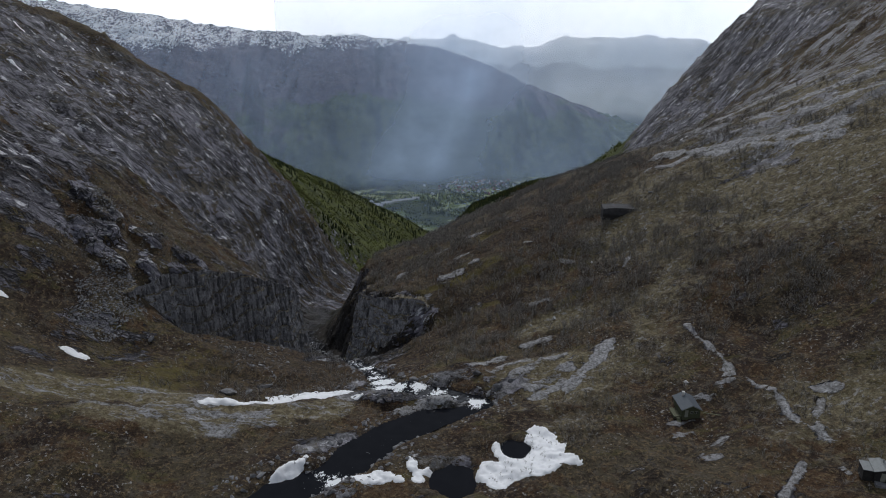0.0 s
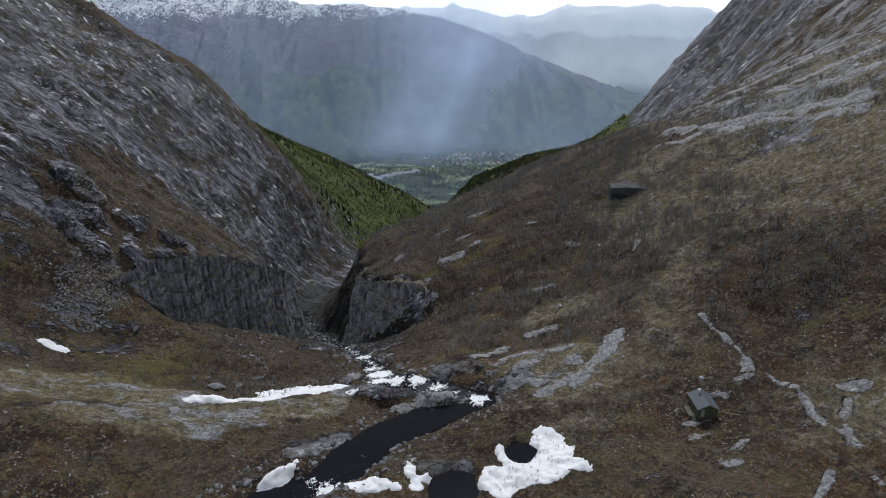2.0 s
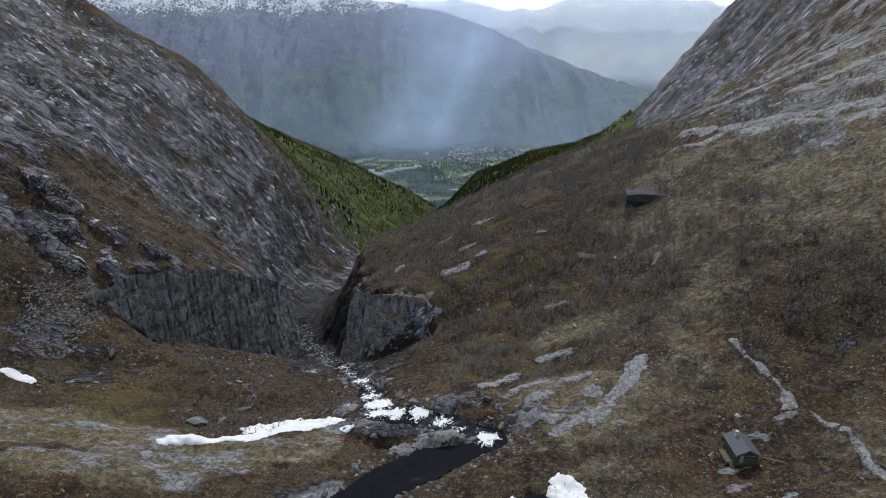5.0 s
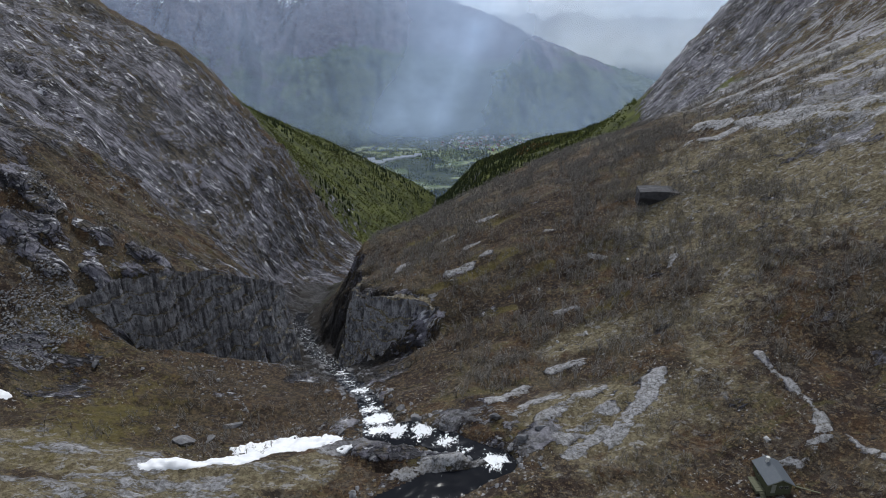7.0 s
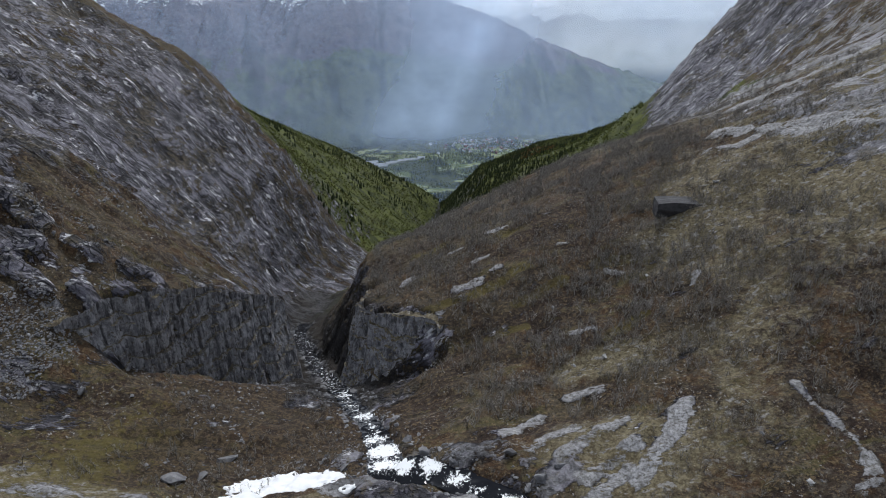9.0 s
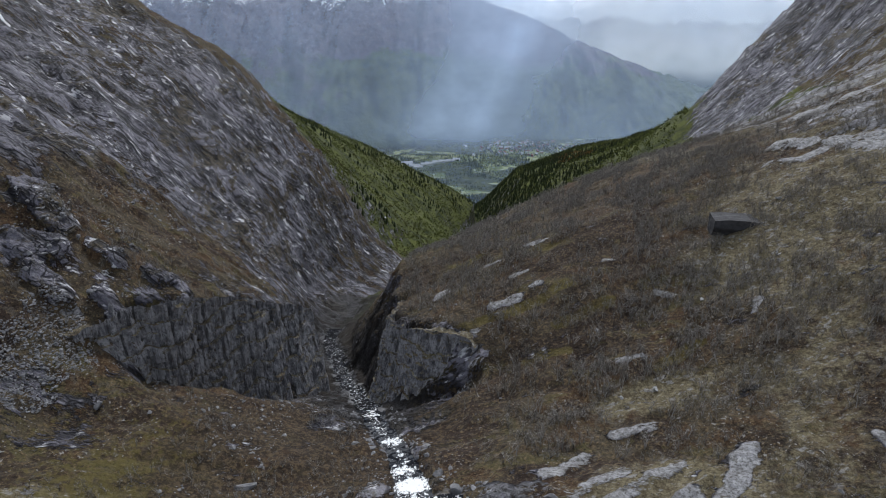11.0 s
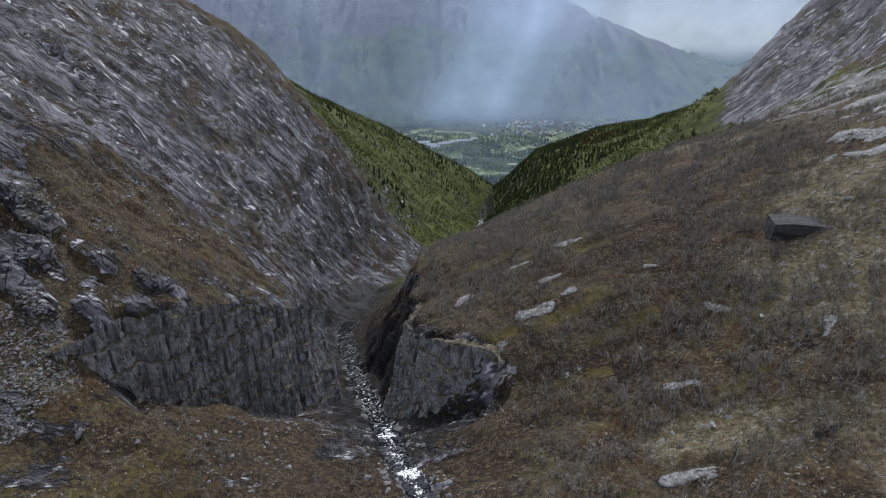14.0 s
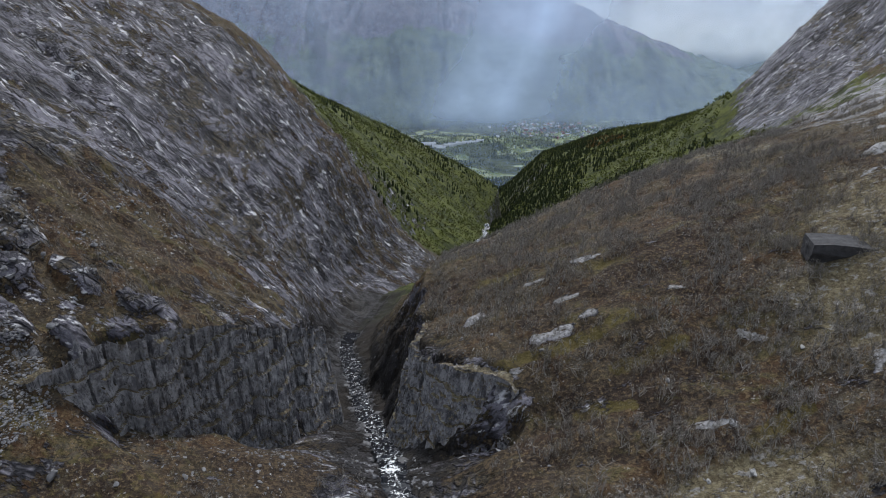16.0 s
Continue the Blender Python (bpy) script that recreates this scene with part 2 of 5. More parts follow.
CRAGS = [(-119, 249, -110, 242, 5), (-106, 222, -99, 219, 3), (-91, 223.5, -86, 221, 2.5), (-112, 228, -106, 233, 3), (-100, 240, -92, 238, 2), (-84, 240, -78, 244, 2)]
SHELF = [(-6, 157, 3, 153.5, 3.0), (3, 153.5, 12, 151, 1.8)]
GRAVEL_BARS = [(-2, 147, 20, 151, 1.7), (4, 123, 14, 122, 2.2), (-22, 130, -13, 137, 2.0), (-24, 118, -12, 114, 2.4), (30, 152, 36, 158, 2.4), (20, 167, 27, 162, 2.2), (4, 172, 14, 168, 2.6), (-16, 168, -12, 176, 2.0), (-14, 160, -2, 162, 3.0)]


def stream_near(x, y):
    """Distance to the stream's middle, its water level and half width there."""
    best = np.full(x.shape, 1e9)
    level, half = np.zeros(x.shape), np.ones(x.shape)
    for (xa, ya, za, wa), (xb, yb, zb, wb) in zip(STREAM[:-1], STREAM[1:]):
        dx, dy = xb - xa, yb - ya
        u = np.clip(((x - xa) * dx + (y - ya) * dy) / (dx * dx + dy * dy), 0, 1)
        d = np.hypot(x - xa - u * dx, y - ya - u * dy)
        closer = d < best
        best = np.where(closer, d, best)
        level, half = np.where(closer, za + (zb - za) * u, level), np.where(closer, wa + (wb - wa) * u, half)
    return best, level, half


def strip_mask(x, y, rows, soft=1.2):
    """How far x, y lies on one of the strips: 1 on it, 0 off it."""
    out = np.zeros(x.shape)
    wob = 1.3 * fbm(x / 3.5, y / 3.5, 3, 45)
    for xa, ya, xb, yb, w in rows:
        dx, dy = xb - xa, yb - ya
        u = np.clip(((x - xa) * dx + (y - ya) * dy) / (dx * dx + dy * dy), 0, 1)
        d = np.hypot(x - xa - u * dx, y - ya - u * dy)
        out = np.maximum(out, 1 - smooth(w, w + soft, d + wob * min(1.0, 0.4 + w / 3)))
    return out


def land(x, y):
    """Height of the ground at x, y."""
    x, y = np.asarray(x, float), np.asarray(y, float)
    far = np.hypot(x, y - 150)
    near = 1 - smooth(250, 900, far)
    # corrugated gorge walls: shift the lines sideways
    rough = smooth(195, 225, y) * (1 - smooth(700, 1200, y)) * (1 - smooth(10, 30, x) * (1 - smooth(300, 500, y)))
    wx = rough * (3.0 * fbm(x / 9, y / 7, 3, 11) + 1.2 * fbm(x / 3, y / 2.5, 2, 12))
    wy = rough * (2.5 * fbm(x / 8, y / 9, 3, 13))
    z = land_base(x + wx, y + wy)
    z = z - 3.2 * np.exp(-((x - 74) / 20) ** 2 - ((y - 128) / 16) ** 2)
    z = z + near * (2.0 * fbm(x / 24, y / 24, 2, 2) + 1.3 * fbm(x / 11, y / 11, 3, 3) + 0.5 * fbm(x / 3.0, y / 3.0, 3, 5) + 1.4 * (ridged((x + 0.4 * y) / 17, (y - 0.3 * x) / 9, 3, 6) - 0.6))
    z = z + smooth(0, 300, far - 250) * 8 * fbm(x / 90, y / 90, 5, 7)
    # sheeting slabs on the mountain sides, running down the slope
    left = smooth(-84, -108, x) * smooth(195, 245, y) * (1 - smooth(640, 800, y)) + smooth(290, 330, y) * (1 - smooth(640, 760, y)) * smooth(-55, -85, x) * smooth(-108, -84, x)
    right = smooth(260, 330, x - 0.12 * (y - 600)) * smooth(380, 560, y) * (1 - smooth(1100, 1500, y))
    w1, w2 = 9 * fbm(x / 40, y / 40, 3, 31), 4 * fbm(x / 14, y / 14, 3, 32)
    slab = ridged((y + 0.35 * x + w1) / 24, (x + w2) / 60, 2, 21)
    sheets = ridged((y + 0.5 * x + w2 + 0.4 * w1) / 7.5, (x + w1) / 24, 3, 22)
    steps = ridged((x - 0.3 * y + w1) / 17, (y + w2) / 55, 3, 23)
    t = 6.0 * (0.5 + 0.5 * fbm((y + 0.55 * x + 0.8 * w1) / 26, (x - 0.2 * y) / 48, 4, 26))
    terrace = (np.floor(t) + smooth(0.72, 1.0, t - np.floor(t))) / 6.0 - 0.5
    t = 5.0 * (0.5 + 0.5 * fbm((y + 0.2 * x + w1) / 11, (x - 0.5 * y) / 19, 3, 28))
    block = (np.floor(t) + smooth(0.7, 1.0, t - np.floor(t))) / 5.0 - 0.5
    z = z + (left + right) * (7.0 * (slab - 0.6) + 2.2 * (sheets - 0.6) + 3.0 * (steps - 0.6) + 15.0 * terrace + 6.0 * block) * (0.35 + 0.65 * smooth(110, 350, far))
    # low ribs of rock above the scrub
    ribs = smooth(125, 150, x) * smooth(225, 260, y) * (1 - smooth(420, 560, y))
    z = z + ribs * 5.0 * (ridged((y + 0.45 * x + w1) / 38, (x + w2) / 120, 3, 25) - 0.55)
    # the ribbed mound beside the stream and the long back of rock across the hollow
    mound = np.exp(-((x - 48) / 17) ** 2 - ((y - 163) / 13) ** 2)
    z = z + mound * (1.2 * ridged((y - 0.75 * x + 2 * fbm(x / 9, y / 9, 2, 51)) / 5.5, (x + 0.75 * y) / 40, 2, 52) + 0.3 * fbm(x / 1.2, y / 1.2, 3, 53))
    z = z + strip_mask(x, y, LEFT_STRIP, 5.0) * (1.3 * ridged((y + 0.2 * x) / 7, x / 26, 3, 54) - 0.2 + 0.35 * fbm(x / 1.5, y / 1.5, 3, 55))
    # tussocks
    z = z + near * 0.28 * fbm(x / 1.1, y / 1.1, 2, 56)
    # bare slabs stand proud, the stream cuts in
    z = z + 2.5 * strip_mask(x, y, CRAGS, 1.5) * (0.5 + ridged(x / 4, y / 4, 3, 29)) + 1.3 * strip_mask(x, y, UPPER_SLABS, 2.0) * (0.6 + 0.6 * fbm(x / 3, y / 3, 3, 58)) + 1.8 * strip_mask(x, y, RAMPS, 3.0)
    z = z + 0.55 * strip_mask(x, y, SLABS) * (0.6 + 0.6 * fbm(x / 2, y / 2, 2, 27)) + 0.35 * strip_mask(x, y, LEDGES) + 0.7 * strip_mask(x, y, OUTCROPS) * (0.6 + 0.6 * fbm(x / 2, y / 2, 2, 28))
    d, level, half = stream_near(x, y)
    wob = half * (0.25 * fbm(x / 5, y / 5, 3, 33))
    cut = 1 - smooth(half * 0.85, half * 1.3 + 1.2, d + wob)
    z = np.where(z > level - 0.9, z + (level - 0.9 - z) * cut, z)
    lip = smooth(half * 1.0, half * 1.6, d) * (1 - smooth(half * 2.0, half * 3.4 + 3, d)) * smooth(150, 160, y) * (1 - smooth(215, 235, y))
    z = z + lip * 1.6 * (ridged(x / 5, y / 5, 3, 35) - 0.45)
    for px, py, pz, pr in ((12.5, 116, 0.7, 5.0), (28.6, 125.2, 1.9, 3.2)):
        z = np.where(z > pz - 1.1, z + (pz - 1.1 - z) * (1 - smooth(pr * 0.8, pr * 1.5, np.hypot(x - px, y - py) + 1.2 * fbm(x / 3, y / 3, 2, 37))), z)
    z = z + 0.9 * strip_mask(x, y, GRAVEL_BARS, 2.0) * smooth(half * 0.3, half * 0.7, d) * (0.5 + fbm(x / 2.2, y / 2.2, 3, 39))
    shelf = strip_mask(x, y, SHELF, 2.5)
    z = z + shelf * np.maximum(0, 0.9 - 0.22 * np.clip(y - 148, 0, 20) + 0.8 * ridged((y + 0.3 * x) / 3.0, x / 9, 3, 57) - z)
    return z + 1.3 * strip_mask(x, y, [(0, 147.4, 19, 150, 0.7)], 1.4)


def grid_axis(lo, a, b, hi, step, grow):
    """Places on an axis: even steps from a to b, growing steps beyond."""
    mid = list(np.arange(a, b, step))
    up, down = [b], [a - step]
    s = step
    while up[-1] < hi:
        s = step + grow * (up[-1] - b)
        up.append(up[-1] + s)
    while down[-1] > lo:
        s = step + grow * (a - down[-1])
        down.append(down[-1] - s)
    return np.array(down[::-1] + mid + up)


def sheet(name, xs, ys, height, material, attributes=None):
    """A heightfield mesh over the places xs and ys."""
    gx, gy = np.meshgrid(xs, ys)
    gz = height(gx, gy)
    co = np.stack([gx, gy, gz], -1).reshape(-1, 3)
    nx, ny = len(xs), len(ys)
    idx = np.arange(nx * ny).reshape(ny, nx)
    quads = np.stack([idx[:-1, :-1], idx[:-1, 1:], idx[1:, 1:], idx[1:, :-1]], -1).reshape(-1, 4)
    me = bpy.data.meshes.new(name)
    me.vertices.add(len(co))
    me.vertices.foreach_set("co", co.ravel())
    me.loops.add(quads.size)
    me.loops.foreach_set("vertex_index", quads.ravel())
    me.polygons.add(len(quads))
    me.polygons.foreach_set("loop_start", np.arange(0, quads.size, 4))
    me.polygons.foreach_set("use_smooth", np.ones(len(quads), bool))
    me.update(calc_edges=True)
    for key, value in (attributes(gx, gy, gz) if attributes else {}).items():
        me.attributes.new(key, "FLOAT", "POINT").data.foreach_set("value", value.astype(np.float32).ravel())
    me.materials.append(material)
    return new(name, me)



# ---- materials ----
class Nodes:
    """Short hands for the nodes of a material."""

    def __init__(self, name):
        self.mat = bpy.data.materials.new(name)
        self.mat.use_nodes = True
        self.tree = self.mat.node_tree
        self.bsdf = self.tree.nodes["Principled BSDF"]
        self.out = self.tree.nodes["Material Output"]

    def put(self, socket, value):
        if isinstance(value, bpy.types.NodeSocket):
            self.tree.links.new(value, socket)
        elif socket.type == "RGBA" and len(value) == 3:
            socket.default_value = (*value, 1)
        else:
            socket.default_value = value

    def place(self, scale=(1, 1, 1), turn=0.0, tilt=0.0):
        g = self.tree.nodes.new("ShaderNodeNewGeometry")
        m = self.tree.nodes.new("ShaderNodeMapping")
        m.inputs["Scale"].default_value = scale
        m.inputs["Rotation"].default_value = (0, radians(tilt), radians(turn))
        self.tree.links.new(g.outputs["Position"], m.inputs["Vector"])
        return m.outputs["Vector"]

    def grain(self, length, width):
        """Coordinates drawn out down the valley sides, the two sides alike."""
        g, parts, out = self.tree.nodes.new("ShaderNodeNewGeometry"), self.tree.nodes.new("ShaderNodeSeparateXYZ"), self.tree.nodes.new("ShaderNodeCombineXYZ")
        self.tree.links.new(g.outputs["Position"], parts.inputs[0])
        side = self.tree.nodes.new("ShaderNodeCombineXYZ")
        self.put(side.inputs[0], self.math("MULTIPLY", self.math("ABSOLUTE", parts.outputs[0]), -1.0))
        self.put(side.inputs[1], parts.outputs[1])
        self.put(side.inputs[2], parts.outputs[2])
        for k, (axis, size) in enumerate((((0.62, 0.20, -0.76), length), ((-0.31, 0.95, 0.0), width), ((0.72, 0.24, 0.65), width))):
            d = self.tree.nodes.new("ShaderNodeVectorMath")
            d.operation = "DOT_PRODUCT"
            self.tree.links.new(side.outputs[0], d.inputs[0])
            d.inputs[1].default_value = [v / size for v in axis]
            self.tree.links.new(d.outputs["Value"], out.inputs[k])
        return out.outputs[0]

    def noise(self, scale, detail=5.0, rough=0.55, vector=None, warp=0.0):
        n = self.tree.nodes.new("ShaderNodeTexNoise")
        n.inputs["Scale"].default_value, n.inputs["Detail"].default_value = scale, detail
        n.inputs["Roughness"].default_value, n.inputs["Distortion"].default_value = rough, warp
        self.tree.links.new(vector or self.place(), n.inputs["Vector"])
        return n.outputs["Fac"]

    def attr(self, name):
        n = self.tree.nodes.new("ShaderNodeAttribute")
        n.attribute_name = name
        return n.outputs["Fac"]

    def random(self, island=False):
        if island:
            return self.tree.nodes.new("ShaderNodeNewGeometry").outputs["Random Per Island"]
        return self.tree.nodes.new("ShaderNodeObjectInfo").outputs["Random"]

    def span(self, value, lo, hi, to_lo=0.0, to_hi=1.0):
        n = self.tree.nodes.new("ShaderNodeMapRange")
        n.interpolation_type = "SMOOTHSTEP"
        for key, v in (("Value", value), ("From Min", lo), ("From Max", hi), ("To Min", to_lo), ("To Max", to_hi)):
            self.put(n.inputs[key], v)
        return n.outputs["Result"]

    def math(self, op, a, b=0.0):
        n = self.tree.nodes.new("ShaderNodeMath")
        n.operation = op
        self.put(n.inputs[0], a)
        self.put(n.inputs[1], b)
        return n.outputs[0]

    def mix(self, fac, a, b, blend="MIX"):
        n = self.tree.nodes.new("ShaderNodeMix")
        n.data_type, n.blend_type = "RGBA", blend
        self.put(n.inputs["Factor"], fac)
        self.put(n.inputs["A"], a)
        self.put(n.inputs["B"], b)
        return n.outputs["Result"]

    def bump(self, height, strength=0.6, distance=0.3, normal=None):
        n = self.tree.nodes.new("ShaderNodeBump")
        n.inputs["Strength"].default_value, n.inputs["Distance"].default_value = strength, distance
        self.put(n.inputs["Height"], height)
        if normal:
            self.put(n.inputs["Normal"], normal)
        return n.outputs["Normal"]

    def done(self, colour, rough=0.9, normal=None, metal=0.0, gloss=0.5):
        self.put(self.bsdf.inputs["Base Color"], colour)
        self.put(self.bsdf.inputs["Roughness"], rough)
        self.put(self.bsdf.inputs["Metallic"], metal)
        self.put(self.bsdf.inputs["Specular IOR Level"], gloss)
        if normal:
            self.put(self.bsdf.inputs["Normal"], normal)
        return self.mat


def iso_line(n, value, width):
    """Thin lines where a noise passes its middle."""
    return n.span(n.math("ABSOLUTE", n.math("SUBTRACT", value, 0.5)), 0.0, width, 1.0, 0.0)


def rock_slabs(n):
    """Tones and cracks of rock sheeted down the slope, large and small."""
    sheets = n.noise(1.0, 8, 0.72, n.grain(30.0, 8.0), 0.12)
    blocks = n.noise(1.0, 7, 0.72, n.grain(8.0, 2.6), 0.12)
    broad = n.noise(1.0, 5, 0.6, n.grain(90.0, 26.0), 0.6)
    tone = n.math("ADD", n.math("MULTIPLY", n.math("ADD", sheets, broad), 0.39), n.math("MULTIPLY", blocks, 0.22))
    long_crack = n.math("MULTIPLY", iso_line(n, n.noise(1.0, 4, 0.6, n.grain(50.0, 14.0), 0.12), 0.04), n.span(n.noise(0.03, 3), 0.40, 0.48))
    short_crack = n.math("MULTIPLY", iso_line(n, n.noise(1.0, 3, 0.6, n.grain(16.0, 5.5), 0.12), 0.055), n.span(n.noise(0.06, 4), 0.46, 0.53, 0, 0.9))
    cross = n.math("MULTIPLY", iso_line(n, n.noise(0.08, 3, 0.6, n.place((1.0, 0.5, 0.9), turn=-20), 0.6), 0.022), n.span(n.noise(0.05, 3), 0.46, 0.54, 0, 0.9))
    return tone, n.math("MAXIMUM", n.math("MAXIMUM", long_crack, short_crack), cross)


def rock_colour(n):
    """Grey gneiss: streaked sheets, dark cracks, painted whitish glints, lichen and heath in the clefts."""
    tone, joint = rock_slabs(n)
    base = n.mix(n.span(tone, 0.42, 0.58), (0.056, 0.053, 0.072), (0.285, 0.275, 0.335))
    base = n.mix(n.span(n.noise(0.9, 7, 0.8), 0.50, 0.58, 0, 0.55), base, (0.36, 0.355, 0.375))
    base = n.mix(n.span(n.noise(0.7, 7, 0.78, n.grain(2.2, 1.0)), 0.53, 0.60, 0, 0.65), base, (0.045, 0.043, 0.054))
    # sky glints off the slabs, painted as whitish streaks down the slope
    glint = n.math("MULTIPLY", n.span(n.noise(1.0, 4, 0.62, n.grain(11.0, 3.2), 0.12), 0.57, 0.60), n.span(n.noise(0.04, 5, 0.65), 0.46, 0.54, 0.0, 1.0))
    base = n.mix(n.span(n.noise(1.0, 5, 0.62, n.grain(26.0, 6.0), 0.12), 0.53, 0.60, 0, 0.8), base, (0.028, 0.027, 0.036))
    base = n.mix(glint, base, (0.78, 0.78, 0.82))
    grassy = n.math("ADD", n.math("MULTIPLY", n.noise(0.020, 6, 0.7, n.place((1, 0.5, 1.6)), 0.3), 0.6), n.math("MULTIPLY", n.noise(0.16, 6, 0.74, n.place((1, 0.6, 1.7))), 0.4))
    base = n.mix(n.span(grassy, 0.522, 0.55, 0, 0.9), base, n.mix(n.span(n.noise(0.7, 6, 0.75), 0.42, 0.58), (0.034, 0.028, 0.018), (0.130, 0.100, 0.056)))
    return n.mix(n.math("MULTIPLY", joint, 0.92), base, (0.012, 0.012, 0.016))


def heath_colour(n):
    """Last year's heather, grass, bog and moss, with small stones."""
    c = n.mix(n.span(n.noise(0.028, 6, 0.66, None, 0.4), 0.44, 0.56), (0.062, 0.042, 0.032), (0.128, 0.106, 0.068))
    c = n.mix(n.span(n.noise(0.05, 7, 0.70, n.place((1, 1, 1), turn=50), 0.8), 0.51, 0.59, 0, 0.85), c, (0.132, 0.078, 0.040))
    c = n.mix(n.span(n.noise(0.06, 7, 0.72, n.place((0.6, 1.3, 1), turn=15), 0.8), 0.535, 0.60, 0, 0.8), c, (0.165, 0.148, 0.064))
    c = n.mix(n.span(n.noise(0.09, 8, 0.76, n.place((1, 1, 1), turn=20), 0.5), 0.51, 0.59, 0, 0.8), c, (0.034, 0.024, 0.021))
    c = n.mix(n.span(n.noise(0.30, 8, 0.78), 0.52, 0.58, 0, 0.75), c, (0.175, 0.155, 0.125))
    c = n.mix(n.span(n.noise(0.9, 7, 0.8), 0.52, 0.59, 0, 0.8), c, (0.30, 0.225, 0.125))
    c = n.mix(n.span(n.noise(1.3, 7, 0.82), 0.51, 0.58, 0, 0.7), c, (0.016, 0.012, 0.011))
    c = n.mix(1.0, c, (0.74, 0.72, 0.72), "MULTIPLY")
    stones = n.math("MULTIPLY", n.span(n.noise(1.2, 3, 0.6), 0.62, 0.65, 0, 0.8), n.span(n.noise(0.08, 4, 0.6), 0.50, 0.58))
    return n.mix(stones, c, (0.42, 0.41, 0.40))


def lichen_colour(n):
    """Thin grass and yellow-grey lichen over rock, with grey bare flecks."""
    c = n.mix(n.span(n.noise(0.8, 7, 0.75), 0.38, 0.60), (0.31, 0.270, 0.170), (0.135, 0.108, 0.064))
    c = n.mix(n.span(n.noise(0.5, 6, 0.7, n.place((0.6, 1.2, 1), turn=35)), 0.55, 0.60, 0, 0.8), c, (0.44, 0.435, 0.43))
    return n.mix(n.span(n.noise(1.5, 6, 0.8), 0.53, 0.60, 0, 0.7), c, (0.040, 0.030, 0.022))


def ground_material():
    n = Nodes("heath_and_rock")
    heath, rock = heath_colour(n), rock_colour(n)
    edge = n.math("ADD", n.math("MULTIPLY", n.noise(0.09, 8, 0.72, n.place((0.6, 1.3, 0.7), turn=20)), 2.4), n.math("MULTIPLY", n.noise(0.9, 4, 0.7, n.place((0.5, 1.3, 0.6), turn=20)), 0.8))
    bare = n.span(n.math("ADD", n.attr("rock"), edge), 2.06, 2.18)
    pale = n.span(n.math("ADD", n.attr("pale"), n.noise(0.22, 7, 0.75)), 0.96, 1.16, 0, 0.85)
    c = n.mix(pale, heath, lichen_colour(n))
    c = n.mix(n.span(n.math("ADD", n.attr("moss"), n.noise(0.5, 5, 0.75)), 1.0, 1.2, 0, 0.7), c, n.mix(n.noise(1.1, 5, 0.75), (0.080, 0.066, 0.018), (0.20, 0.165, 0.050)))
    c = n.mix(n.span(n.math("ADD", n.attr("heather"), n.noise(0.15, 7, 0.75)), 0.98, 1.12, 0, 0.8), c, n.mix(n.span(n.noise(0.9, 7, 0.8), 0.46, 0.56), (0.026, 0.019, 0.016), (0.115, 0.082, 0.050)))
    c = n.mix(n.span(n.math("ADD", n.attr("green"), n.noise(0.04, 5, 0.6)), 0.95, 1.15), c, n.mix(n.span(n.noise(0.05, 8, 0.75), 0.40, 0.60), (0.036, 0.046, 0.014), (0.120, 0.135, 0.030)))
    pale_rock = n.mix(n.span(n.noise(0.7, 7, 0.72), 0.38, 0.62), (0.52, 0.52, 0.535), (0.23, 0.226, 0.222))
    pale_rock = n.mix(n.span(n.noise(1.4, 6, 0.78), 0.53, 0.60, 0, 0.75), pale_rock, (0.105, 0.090, 0.062))
    rock = n.mix(n.span(n.attr("slab"), 0.3, 0.9, 0, 0.8), rock, pale_rock)
    c = n.mix(bare, c, rock)
    woods = n.mix(n.span(n.noise(0.03, 7, 0.75), 0.40, 0.60), (0.030, 0.042, 0.020), (0.105, 0.125, 0.050))
    fields = n.mix(n.span(n.noise(0.0055, 3, 0.5), 0.51, 0.54), woods, n.mix(n.span(n.noise(0.02, 3), 0.45, 0.55), (0.15, 0.19, 0.06), (0.34, 0.38, 0.17)))
    c = n.mix(n.attr("meadow"), c, fields)
    # dark wet stream banks, and the gorge's shade painted in the same colour
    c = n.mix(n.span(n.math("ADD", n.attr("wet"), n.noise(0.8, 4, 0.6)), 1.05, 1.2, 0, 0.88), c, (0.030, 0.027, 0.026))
    tone, joint = rock_slabs(n)
    steps = n.math("MULTIPLY", n.math("SUBTRACT", n.math("MULTIPLY", tone, 2.6), n.math("MULTIPLY", joint, 0.5)), n.span(n.attr("slab"), 0.1, 0.6, 1.0, 0.12))
    relief = n.math("ADD", n.math("MULTIPLY", n.noise(0.9, 6, 0.65), 0.45), n.math("MULTIPLY", steps, bare))
    c = n.mix(1.0, c, (0.84, 0.84, 0.84), "MULTIPLY")
    return n.done(c, n.span(bare, 0, 1, 0.95, 0.62), n.bump(relief, 1.0, 1.6), 0.0, 0.25)


